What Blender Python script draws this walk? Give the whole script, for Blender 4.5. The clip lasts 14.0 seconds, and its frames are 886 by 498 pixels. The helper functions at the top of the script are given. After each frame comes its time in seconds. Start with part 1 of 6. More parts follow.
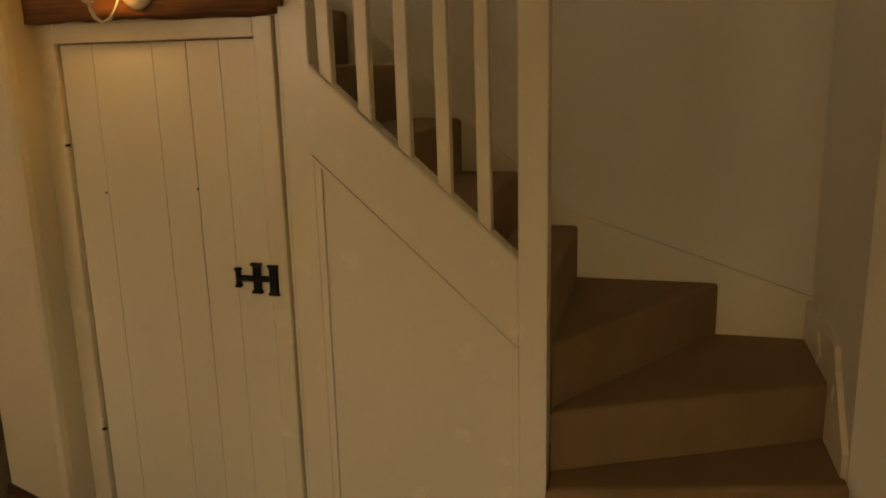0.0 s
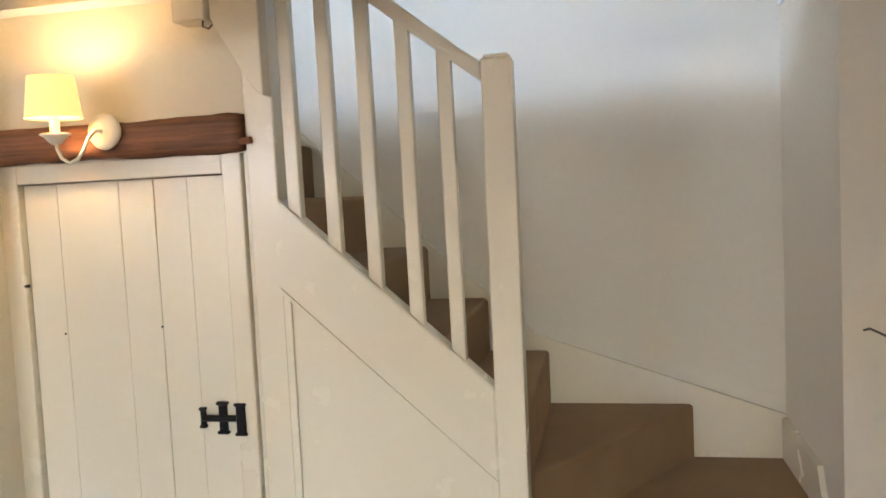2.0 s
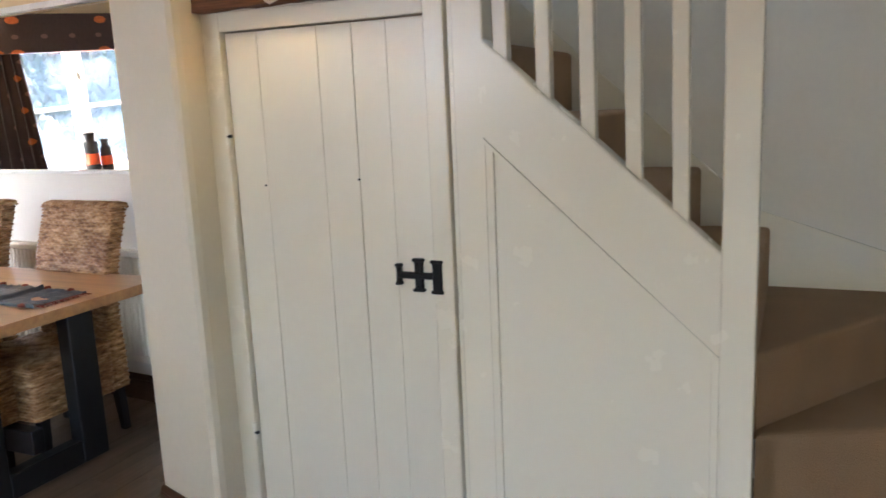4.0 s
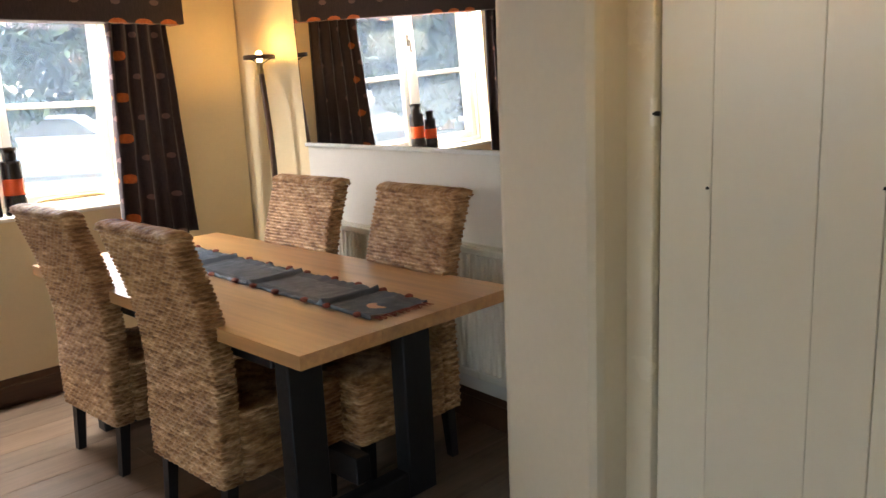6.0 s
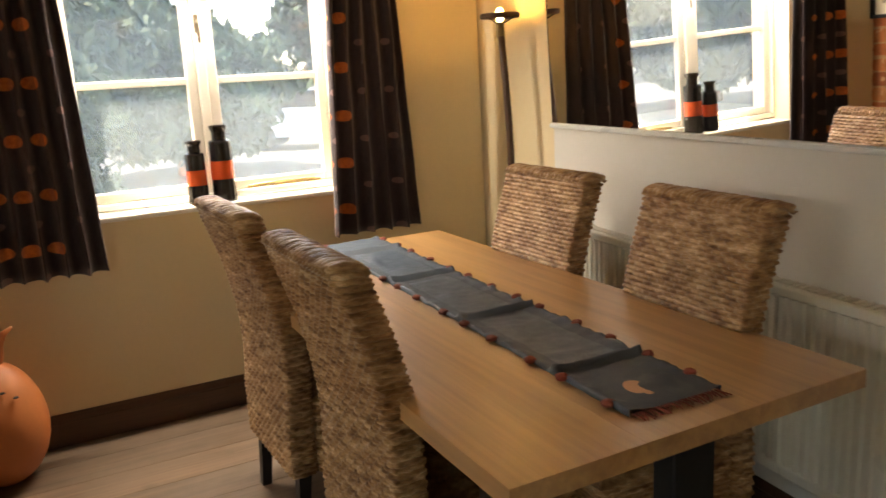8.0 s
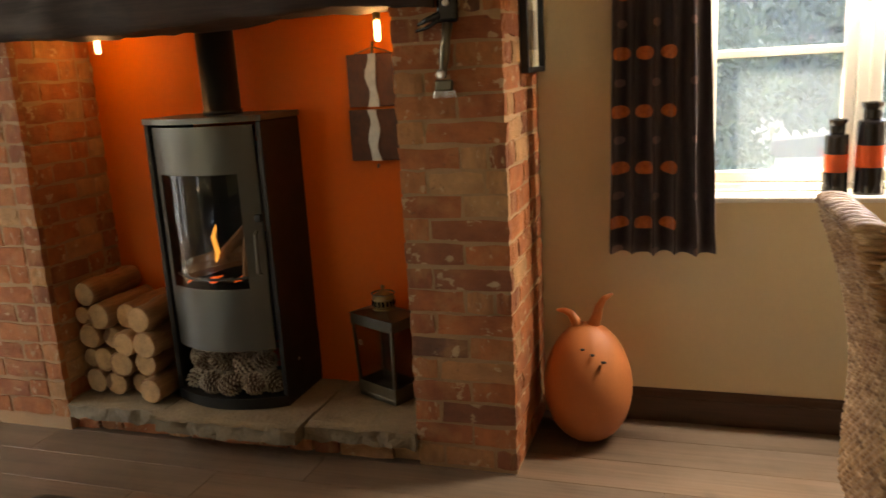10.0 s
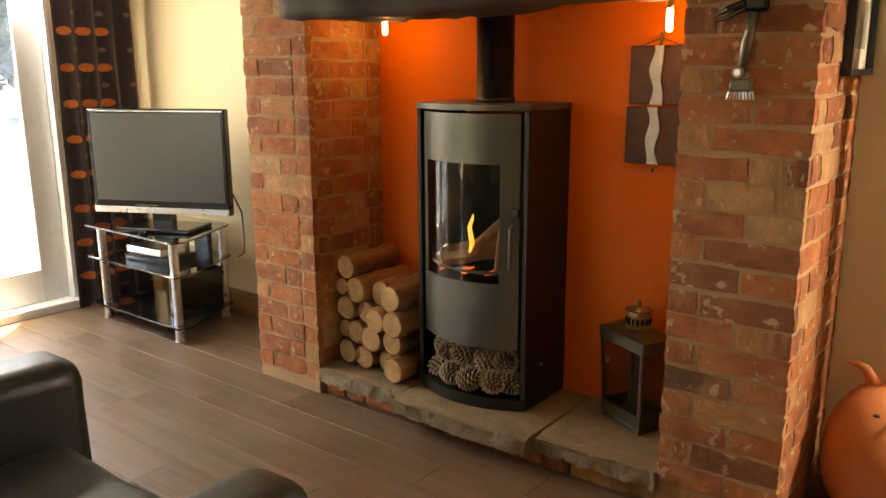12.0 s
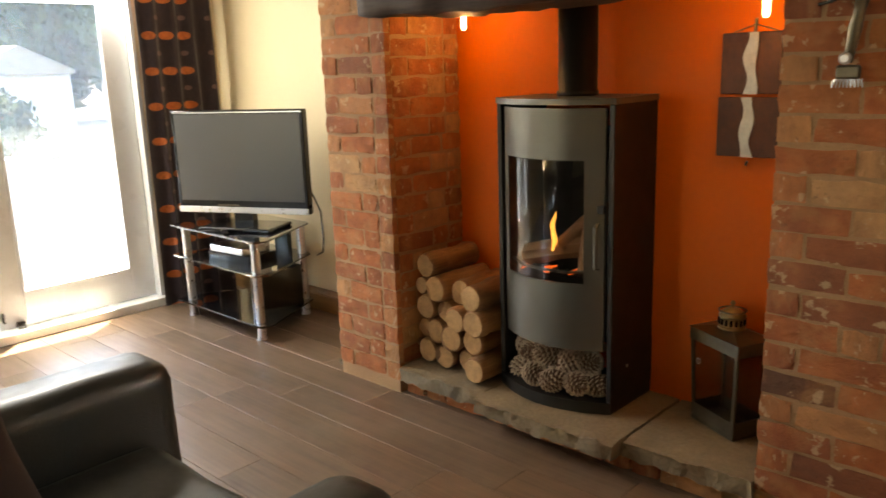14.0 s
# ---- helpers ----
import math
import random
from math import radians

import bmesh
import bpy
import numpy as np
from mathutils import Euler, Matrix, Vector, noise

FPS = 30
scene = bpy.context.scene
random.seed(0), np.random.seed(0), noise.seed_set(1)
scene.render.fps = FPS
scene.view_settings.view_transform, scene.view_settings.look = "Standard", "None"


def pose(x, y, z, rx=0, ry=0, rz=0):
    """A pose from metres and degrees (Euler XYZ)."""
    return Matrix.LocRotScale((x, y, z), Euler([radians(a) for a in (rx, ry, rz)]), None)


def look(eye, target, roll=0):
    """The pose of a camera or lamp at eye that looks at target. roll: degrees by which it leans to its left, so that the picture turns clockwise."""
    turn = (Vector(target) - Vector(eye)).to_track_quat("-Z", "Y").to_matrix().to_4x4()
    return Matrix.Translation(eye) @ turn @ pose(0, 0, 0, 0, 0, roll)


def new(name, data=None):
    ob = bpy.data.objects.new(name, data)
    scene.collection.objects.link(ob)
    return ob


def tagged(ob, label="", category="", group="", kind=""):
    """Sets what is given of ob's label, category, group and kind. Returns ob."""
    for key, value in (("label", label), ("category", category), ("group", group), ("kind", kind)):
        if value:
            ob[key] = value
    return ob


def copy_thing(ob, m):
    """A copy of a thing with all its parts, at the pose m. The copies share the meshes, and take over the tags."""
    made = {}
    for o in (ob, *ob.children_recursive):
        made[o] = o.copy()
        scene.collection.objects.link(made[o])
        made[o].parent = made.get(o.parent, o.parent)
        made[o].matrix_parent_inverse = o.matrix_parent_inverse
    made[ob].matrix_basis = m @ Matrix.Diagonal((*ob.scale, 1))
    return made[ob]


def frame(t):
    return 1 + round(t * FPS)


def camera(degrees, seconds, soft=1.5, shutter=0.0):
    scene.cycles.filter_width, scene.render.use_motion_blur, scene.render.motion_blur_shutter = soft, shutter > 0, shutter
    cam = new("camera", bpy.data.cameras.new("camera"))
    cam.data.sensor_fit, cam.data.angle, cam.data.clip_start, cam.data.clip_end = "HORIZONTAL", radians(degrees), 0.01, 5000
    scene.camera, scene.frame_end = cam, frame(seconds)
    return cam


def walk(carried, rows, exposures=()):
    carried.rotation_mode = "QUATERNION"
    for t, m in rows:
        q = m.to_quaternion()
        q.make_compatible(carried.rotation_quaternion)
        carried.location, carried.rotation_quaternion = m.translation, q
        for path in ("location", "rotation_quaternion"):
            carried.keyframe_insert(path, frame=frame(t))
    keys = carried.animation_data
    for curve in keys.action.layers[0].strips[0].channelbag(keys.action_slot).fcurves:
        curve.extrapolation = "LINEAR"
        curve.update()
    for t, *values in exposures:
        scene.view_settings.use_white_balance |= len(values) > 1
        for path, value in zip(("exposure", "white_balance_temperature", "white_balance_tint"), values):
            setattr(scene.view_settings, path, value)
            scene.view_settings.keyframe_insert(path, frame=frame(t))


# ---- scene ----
cam = camera(58.56, 14.0, soft=1.5, shutter=0.2)
PATH = [
    (0.0, pose(1.103, -0.407, 1.571, 77.12, 1.35, 14.69)),
    (0.5, pose(1.081, -0.387, 1.571, 83.13, 3.04, 11.48)),
    (1.0, pose(1.081, -0.395, 1.574, 88.26, 4.03, 10.70)),
    (1.5, pose(1.084, -0.401, 1.579, 88.40, 3.54, 11.44)),
    (2.0, pose(1.062, -0.394, 1.579, 86.11, 2.76, 11.53)),
    (2.2, pose(1.069, -0.390, 1.578, 84.57, 2.26, 12.06)),
    (4.3, pose(0.816, -0.219, 1.421, 78.80, 2.76, 27.88)),
    (4.5, pose(0.742, -0.190, 1.426, 78.51, 2.78, 30.75)),
    (5.0, pose(0.498, -0.061, 1.428, 78.55, 2.28, 33.31)),
    (5.5, pose(0.299, 0.070, 1.436, 78.49, 2.66, 37.71)),
    (6.0, pose(0.123, 0.233, 1.429, 78.44, 2.51, 44.10)),
    (6.5, pose(-0.089, 0.384, 1.419, 77.84, 1.96, 44.70)),
    (7.0, pose(-0.272, 0.537, 1.438, 77.42, 1.99, 44.30)),
    (7.5, pose(-0.419, 0.678, 1.418, 77.81, 2.70, 52.33)),
    (8.0, pose(-0.572, 0.775, 1.415, 77.24, 3.06, 62.07)),
    (8.5, pose(-0.717, 0.844, 1.411, 77.36, 3.20, 71.87)),
    (9.0, pose(-0.813, 0.921, 1.418, 77.34, 3.29, 85.60)),
    (9.2, pose(-0.819, 0.950, 1.423, 77.19, 3.22, 90.05)),
    (11.3, pose(-1.081, 0.894, 1.440, 77.29, 1.02, 127.85)),
    (11.5, pose(-1.095, 0.897, 1.436, 77.22, 0.53, 128.56)),
    (12.0, pose(-1.100, 0.870, 1.427, 77.20, 0.30, 128.02)),
    (12.5, pose(-1.106, 0.836, 1.416, 77.80, 1.14, 127.07)),
    (13.0, pose(-1.110, 0.829, 1.423, 77.62, 0.69, 126.36)),
    (13.5, pose(-1.113, 0.821, 1.430, 77.53, 0.80, 126.65)),
    (14.0, pose(-1.122, 0.806, 1.435, 76.83, 1.89, 133.01)),
]
EXPOSURES = [(0.0, 2.95, 27000, 24), (0.5, 3.45, 14800, 22), (1.0, 4.2, 9200, 19), (1.5, 4.65, 7350, 15), (2.2, 4.8, 6800, 14), (4.3, 4.35, 5950, 13), (5.0, 4.15, 6200, 13), (6.0, 3.7, 6900, 12), (7.0, 3.4, 8600, 13), (8.0, 3.3, 8500, 12), (9.2, 3.2, 8200, 11), (11.3, 4.1, 9200, 13), (12.5, 4.15, 9200, 13), (13.5, 4.2, 9200, 13), (14.0, 4.15, 8400, 11)]
walk(cam, PATH, EXPOSURES)

# ---- light ----
world = bpy.data.worlds.new("sky")
scene.world = world
world.use_nodes = True
wn = world.node_tree
sky = wn.nodes.new("ShaderNodeTexSky")
sky.sky_type, sky.sun_disc = "NISHITA", False
SUN_WAY = Vector((-0.25, -0.24, 0.94)).normalized()
sky.sun_elevation = math.asin(SUN_WAY.z)
sky.sun_rotation = math.atan2(SUN_WAY.x, SUN_WAY.y)
wn.links.new(sky.outputs[0], wn.nodes["Background"].inputs[0])
wn.nodes["Background"].inputs[1].default_value = 0.15
sun = new("sun", bpy.data.lights.new("sun", "SUN"))
sun.data.energy, sun.data.angle, sun.data.color = 3.0, radians(0.6), (1.0, 0.95, 0.86)
sun.matrix_world = look(SUN_WAY * 30, (0, 0, 0))


def bulb(x, y, z, watts, colour, radius):
    ob = new("lamp_light", bpy.data.lights.new("lamp_light", "POINT"))
    ob.location, ob.data.energy, ob.data.color, ob.data.shadow_soft_size = (x, y, z), watts, colour, radius
    return ob


bulb(-0.478, 1.627, 1.938, 0.18, (1.0, 0.84, 0.60), 0.020)
bulb(-3.518, 2.62, 1.680, 0.25, (1.0, 0.56, 0.17), 0.02)
bulb(-3.60, -1.385, 1.600, 0.85, (1.0, 0.58, 0.23), 0.015)
bulb(-3.60, -0.169, 1.575, 0.80, (1.0, 0.58, 0.23), 0.015)


def sky_light(place, target, wide, high, watts, colour):
    """An area lamp added in an opening to strengthen the sky's light there."""
    ob = new("daylight", bpy.data.lights.new("daylight", "AREA"))
    ob.data.shape, ob.data.size, ob.data.size_y = "RECTANGLE", wide, high
    ob.data.energy, ob.data.color = watts, colour
    ob.matrix_world = look(place, target)
    return ob


sky_light((-2.55, -3.87, 1.91), (-2.55, -2.2, 0.6), 1.60, 0.14, 3.3, (0.90, 0.95, 1.0))
sky_light((-0.4, 0.19, 3.475), (0.3, 2.7, 2.4), 2.7, 0.33, 1.9, (0.45, 0.68, 1.0))
sky_light((-4.02, 1.49, 1.875), (-2.6, 1.49, 1.0), 1.0, 0.08, 7.5, (0.95, 0.97, 1.0))

# ---- materials ----
def nodes_of(name):
    m = bpy.data.materials.new(name)
    m.use_nodes = True
    return m, m.node_tree, m.node_tree.nodes["Principled BSDF"]


def add(tree, kind, **values):
    n = tree.nodes.new(kind)
    for key, value in values.items():
        n.inputs[key.replace("_", " ")].default_value = value
    return n


def coords(tree, scale=(1, 1, 1), shift=False, uv=False):
    tc, mp = tree.nodes.new("ShaderNodeTexCoord"), tree.nodes.new("ShaderNodeMapping")
    mp.inputs["Scale"].default_value = scale
    tree.links.new(tc.outputs["UV" if uv else "Object"], mp.inputs["Vector"])
    if shift:
        info, mul = tree.nodes.new("ShaderNodeObjectInfo"), tree.nodes.new("ShaderNodeMath")
        mul.operation, mul.inputs[1].default_value = "MULTIPLY", 37.0
        tree.links.new(info.outputs["Random"], mul.inputs[0])
        tree.links.new(mul.outputs[0], mp.inputs["Location"])
    return mp.outputs["Vector"]


def ramp(tree, source, stops):
    r = tree.nodes.new("ShaderNodeValToRGB")
    e = r.color_ramp.elements
    while len(e) < len(stops):
        e.new(0.5)
    for s, (at, col) in zip(e, stops):
        s.position, s.color = at, (*col, 1)
    tree.links.new(source, r.inputs[0])
    return r.outputs[0]


def mix(tree, a, b, fac, kind="MIX"):
    n = tree.nodes.new("ShaderNodeMix")
    n.data_type, n.blend_type = "RGBA", kind
    for socket, value in ((n.inputs[0], fac), (n.inputs[6], a), (n.inputs[7], b)):
        if hasattr(value, "is_output"):
            tree.links.new(value, socket)
        elif isinstance(value, tuple):
            socket.default_value = (*value, 1)
        else:
            socket.default_value = value
    return n.outputs[2]


def noise_of(tree, vec, scale, detail=4, rough=0.55):
    n = add(tree, "ShaderNodeTexNoise", Scale=scale, Detail=detail, Roughness=rough)
    tree.links.new(vec, n.inputs["Vector"])
    return n.outputs["Fac"]


def bump(tree, bsdf, height, strength, distance=0.01):
    b = add(tree, "ShaderNodeBump", Strength=strength, Distance=distance)
    tree.links.new(height, b.inputs["Height"])
    tree.links.new(b.outputs[0], bsdf.inputs["Normal"])


def shade(c, k):
    return tuple(min(1, v * k) for v in c)


def surface(name, col, rough=0.5, metal=0.0, vary=0.12, big=1.5, fine=40, relief=0.1, shift=False, stretch=(1, 1, 1), coat=0.0, dist=0.004, even=0.07):
    """A plain surface with blotches at a large and a fine scale, and fine relief."""
    m, t, b = nodes_of(name)
    v = coords(t, stretch, shift)
    a = ramp(t, noise_of(t, v, big), [(0.3, shade(col, 1 - vary)), (0.7, shade(col, 1 + vary * 0.6))])
    f = noise_of(t, v, fine, 6)
    c = mix(t, a, ramp(t, f, [(0.25, shade(col, 1 - vary * 1.3)), (0.75, shade(col, 1 + vary * 0.5))]), 0.4)
    t.links.new(c, b.inputs["Base Color"])
    rr = ramp(t, noise_of(t, v, big * 4), [(0.3, (max(0.0, rough - even),) * 3), (0.7, (min(1, rough + even),) * 3)])
    t.links.new(rr, b.inputs["Roughness"])
    b.inputs["Metallic"].default_value = metal
    b.inputs["Coat Weight"].default_value = coat
    if relief:
        bump(t, b, f, relief, dist)
    return m


def wood(name, dark, light, along="y", scale=1.0, rough=0.45, knots=True, coat=0.0, shift=True, grain=0.28, tone=(0.72, 1.15), dulled=None):
    m, t, b = nodes_of(name)
    s = [14 * scale, 14 * scale, 14 * scale]
    s["xyz".index(along)] = 1.1 * scale
    v = coords(t, tuple(s), shift)
    g = noise_of(t, v, 1.0, 8, 0.62)
    c = ramp(t, g, [(0.28, dark), (0.5, tuple((p + q) / 2 for p, q in zip(dark, light))), (0.72, light)])
    s2 = [90 * scale] * 3
    s2["xyz".index(along)] = 3 * scale
    fine = noise_of(t, coords(t, tuple(s2), shift), 1.0, 5)
    c = mix(t, c, ramp(t, fine, [(0.35, shade(dark, 0.75)), (0.65, light)]), grain)
    if knots:
        k = noise_of(t, coords(t, (3.2 * scale, 3.2 * scale, 3.2 * scale), shift), 1.3, 2)
        c = mix(t, c, shade(dark, 0.45), ramp(t, k, [(0.70, (0, 0, 0)), (0.80, (0.75,) * 3)]))
    if shift:
        info = t.nodes.new("ShaderNodeObjectInfo")
        c = mix(t, c, ramp(t, info.outputs["Random"], [(0, (tone[0],) * 3), (1, (tone[1], tone[1] * 0.98, tone[1] * 0.96))]), 1.0, "MULTIPLY")
    if dulled:
        d = noise_of(t, coords(t, (1, 1, 1)), 2.3, 7, 0.65)
        c = mix(t, c, dulled, ramp(t, d, [(0.36, (0.08,) * 3), (0.62, (0.55,) * 3)]))
        spot = noise_of(t, coords(t, (1, 1, 1)), 14, 3, 0.5)
        c = mix(t, c, shade(dark, 0.3), ramp(t, spot, [(0.72, (0, 0, 0)), (0.76, (0.8,) * 3)]))
    t.links.new(c, b.inputs["Base Color"])
    t.links.new(ramp(t, g, [(0.3, (rough + 0.1,) * 3), (0.7, (rough - 0.06,) * 3)]), b.inputs["Roughness"])
    b.inputs["Coat Weight"].default_value = coat
    b.inputs["Coat Roughness"].default_value = 0.26
    bump(t, b, fine, 0.25, 0.002)
    return m


def emitter(name, col, strength):
    m, t, b = nodes_of(name)
    b.inputs["Base Color"].default_value = (*col, 1)
    b.inputs["Emission Color"].default_value = (*col, 1)
    b.inputs["Emission Strength"].default_value = strength
    return m


def glass(name, tint=(1, 1, 1), rough=0.0, ior=1.45):
    m, t, b = nodes_of(name)
    b.inputs["Base Color"].default_value = (*tint, 1)
    b.inputs["Transmission Weight"].default_value = 1
    b.inputs["Roughness"].default_value = rough
    b.inputs["IOR"].default_value = ior
    return m


def brick_mat():
    m, t, b = nodes_of("old_red_brick")
    v = coords(t, (2.8, 0.4, 1), True)
    info = t.nodes.new("ShaderNodeObjectInfo")
    base = ramp(t, info.outputs["Random"], [(0.0, (0.13, 0.068, 0.040)), (0.05, (0.30, 0.100, 0.040)), (0.22, (0.36, 0.115, 0.042)), (0.45, (0.47, 0.155, 0.050)), (0.66, (0.42, 0.130, 0.042)), (0.82, (0.50, 0.215, 0.080)), (1.0, (0.52, 0.31, 0.15))])
    n1 = noise_of(t, v, 0.9, 5, 0.6)
    c = mix(t, base, ramp(t, n1, [(0.3, (0.70, 0.62, 0.55)), (0.7, (1.28, 1.2, 1.12))]), 0.9, "MULTIPLY")
    wash = ramp(t, noise_of(t, v, 0.75, 3, 0.55), [(0.50, (0, 0, 0)), (0.66, (0.42,) * 3)])
    c = mix(t, c, (0.56, 0.265, 0.105), wash)
    lime = ramp(t, noise_of(t, v, 1.25, 6, 0.62), [(0.60, (0, 0, 0)), (0.635, (0.7,) * 3)])
    c = mix(t, c, (0.66, 0.46, 0.27), lime)
    soot = ramp(t, noise_of(t, v, 2.6, 4, 0.6), [(0.28, (0.45,) * 3), (0.36, (0, 0, 0))])
    c = mix(t, c, (0.12, 0.06, 0.036), soot)
    t.links.new(c, b.inputs["Base Color"])
    b.inputs["Roughness"].default_value = 0.82
    bump(t, b, noise_of(t, v, 5, 8, 0.7), 0.9, 0.014)
    return m


def rattan_mat():
    m, t, b = nodes_of("woven_rattan")
    n1 = noise_of(t, coords(t, (19, 19, 71.4)), 1.0, 2, 0.5)
    c = ramp(t, n1, [(0.28, (0.19, 0.095, 0.040)), (0.42, (0.36, 0.205, 0.094)), (0.56, (0.53, 0.340, 0.178)), (0.72, (0.74, 0.55, 0.345))])
    c = mix(t, c, ramp(t, noise_of(t, coords(t, (1, 1, 1.6)), 6, 3), [(0.34, (0.68, 0.55, 0.45)), (0.60, (1.1, 1.08, 1.05))]), 0.8, "MULTIPLY")
    fibre = noise_of(t, coords(t, (70, 70, 420)), 1.0, 4, 0.65)
    c = mix(t, c, ramp(t, fibre, [(0.32, (0.62, 0.56, 0.50)), (0.60, (1.12, 1.10, 1.08))]), 0.7, "MULTIPLY")
    t.links.new(c, b.inputs["Base Color"])
    t.links.new(ramp(t, n1, [(0.3, (0.50,) * 3), (0.7, (0.30,) * 3)]), b.inputs["Roughness"])
    bump(t, b, fibre, 0.7, 0.004)
    return m


def curtain_mat():
    """Dark aubergine cloth with orange ovals and small pale ovals in rows; u, v in metres of cloth."""
    m, t, b = nodes_of("spotted_curtain_cloth")
    uv = t.nodes.new("ShaderNodeUVMap")
    sep = t.nodes.new("ShaderNodeSeparateXYZ")
    t.links.new(uv.outputs[0], sep.inputs[0])

    def op(kind, a, c=None):
        n = t.nodes.new("ShaderNodeMath")
        n.operation = kind
        for i, q in enumerate((a, c)):
            if q is None:
                continue
            if isinstance(q, (int, float)):
                n.inputs[i].default_value = q
            else:
                t.links.new(q, n.inputs[i])
        return n.outputs[0]

    def ovals(pu, pv, ou, ov, ru, rv):
        fu = op("MULTIPLY", op("SUBTRACT", op("FRACT", op("ADD", op("DIVIDE", sep.outputs[0], pu), ou)), 0.5), pu / ru)
        fv = op("MULTIPLY", op("SUBTRACT", op("FRACT", op("ADD", op("DIVIDE", sep.outputs[1], pv), ov)), 0.5), pv / rv)
        d = op("ADD", op("MULTIPLY", fu, fu), op("MULTIPLY", fv, fv))
        return op("LESS_THAN", d, 1.0)

    v = coords(t, (1, 1, 1))
    cloth = ramp(t, noise_of(t, coords(t, (300, 300, 40)), 1.0, 3), [(0.3, (0.016, 0.008, 0.011)), (0.7, (0.040, 0.021, 0.026))])
    c = mix(t, cloth, (0.16, 0.09, 0.085), ovals(0.20, 0.207, 0.5, 0.0, 0.024, 0.015))
    big = ramp(t, noise_of(t, v, 60, 3), [(0.3, (0.40, 0.085, 0.016)), (0.7, (0.60, 0.16, 0.035))])
    c = mix(t, c, big, op("MAXIMUM", op("MAXIMUM", ovals(0.90, 0.207, 0.5, 0.5, 0.046, 0.024), ovals(0.90, 0.207, 0.5 - 0.135 / 0.9, 0.5, 0.046, 0.024)), ovals(0.90, 0.207, 0.5 - 0.27 / 0.9, 0.5, 0.046, 0.024)))
    t.links.new(c, b.inputs["Base Color"])
    b.inputs["Roughness"].default_value = 0.8
    b.inputs["Sheen Weight"].default_value = 0.25
    bump(t, b, noise_of(t, coords(t, (400, 400, 30)), 1.0, 3), 0.25, 0.002)
    return m


M_WALL = surface("cream_emulsion", (0.78, 0.645, 0.41), 0.62, vary=0.05, big=1.2, fine=55, relief=0.12)
M_PIER = surface("magnolia_emulsion", (0.70, 0.62, 0.475), 0.6, vary=0.05, big=1.4, fine=50, relief=0.14)
M_PALE = surface("pale_white_emulsion", (0.77, 0.75, 0.70), 0.6, vary=0.04, big=1.3, fine=50, relief=0.1)
M_STAIRWALL = surface("stairwell_emulsion", (0.74, 0.68, 0.58), 0.65, vary=0.05, relief=0.1)
M_CEIL = surface("white_ceiling_paint", (0.80, 0.77, 0.70), 0.7, vary=0.04, relief=0.1)
M_GLOSS = surface("cream_gloss_paint", (0.78, 0.70, 0.55), 0.26, vary=0.02, big=2, fine=30, relief=0.05, even=0.02)
M_DOORPAINT = surface("aged_cream_gloss", (0.78, 0.71, 0.57), 0.30, vary=0.03, big=2.5, fine=22, relief=0.07, shift=True, even=0.025)
M_WHITE = surface("white_gloss_paint", (0.78, 0.80, 0.80), 0.3, vary=0.04, relief=0.04)
M_ORANGE = surface("burnt_orange_paint", (0.74, 0.135, 0.006), 0.75, vary=0.08, big=2, relief=0.08)
M_MORTAR = surface("lime_mortar", (0.47, 0.275, 0.14), 0.9, vary=0.2, big=6, fine=90, relief=0.6, dist=0.01)
M_BRICK = brick_mat()
M_SLAB = surface("worn_stone_slab", (0.25, 0.185, 0.11), 0.75, vary=0.4, big=5, fine=60, relief=0.6, dist=0.012, shift=True)
M_PLANK = wood("oak_laminate", (0.075, 0.043, 0.025), (0.225, 0.140, 0.085), "y", 0.8, 0.36, True, 0.3, True, 0.34, (0.76, 1.14), (0.235, 0.176, 0.130))
M_SKIRT = wood("dark_stained_skirting", (0.045, 0.020, 0.010), (0.10, 0.045, 0.022), "y", 1.2, 0.35, False)
M_TABLE = wood("honey_pine", (0.29, 0.125, 0.038), (0.62, 0.355, 0.140), "x", 0.55, 0.36, True, 1.0, True, 0.28, (0.86, 1.08))
M_TABLE.node_tree.nodes["Principled BSDF"].inputs["Coat Roughness"].default_value = 0.34
M_TABLE.node_tree.nodes["Principled BSDF"].inputs["Coat IOR"].default_value = 1.7
M_LINTEL = wood("red_brown_beam", (0.085, 0.028, 0.012), (0.34, 0.135, 0.056), "x", 1.0, 0.62, True, 0.0, True, 0.5)
M_BEAM = wood("black_oak_beam", (0.018, 0.010, 0.007), (0.075, 0.040, 0.026), "y", 1.0, 0.75)
M_BLACKWOOD = surface("black_stained_wood", (0.012, 0.013, 0.016), 0.42, vary=0.3, big=8, fine=60, relief=0.1)
M_RATTAN = rattan_mat()
M_CARPET = surface("brown_stair_carpet", (0.32, 0.195, 0.10), 0.95, vary=0.18, big=6, fine=260, relief=0.9, dist=0.006)
M_IRON = surface("black_iron", (0.012, 0.012, 0.013), 0.45, 0.6, vary=0.3, big=20, fine=120, relief=0.3)
M_STOVE = surface("grey_stove_steel", (0.150, 0.143, 0.122), 0.42, 0.75, vary=0.08, big=3, fine=200, relief=0.05)
M_STOVESIDE = surface("dark_stove_steel", (0.030, 0.028, 0.026), 0.42, 0.6, vary=0.12, big=3, fine=150, relief=0.05)
M_CHROME = surface("brushed_chrome", (0.62, 0.62, 0.63), 0.28, 1.0, vary=0.03, big=10, fine=150, relief=0.0, even=0.01)
M_STEEL = surface("aged_pewter_steel", (0.16, 0.138, 0.098), 0.36, 0.9, vary=0.3, big=14, fine=80, relief=0.2)
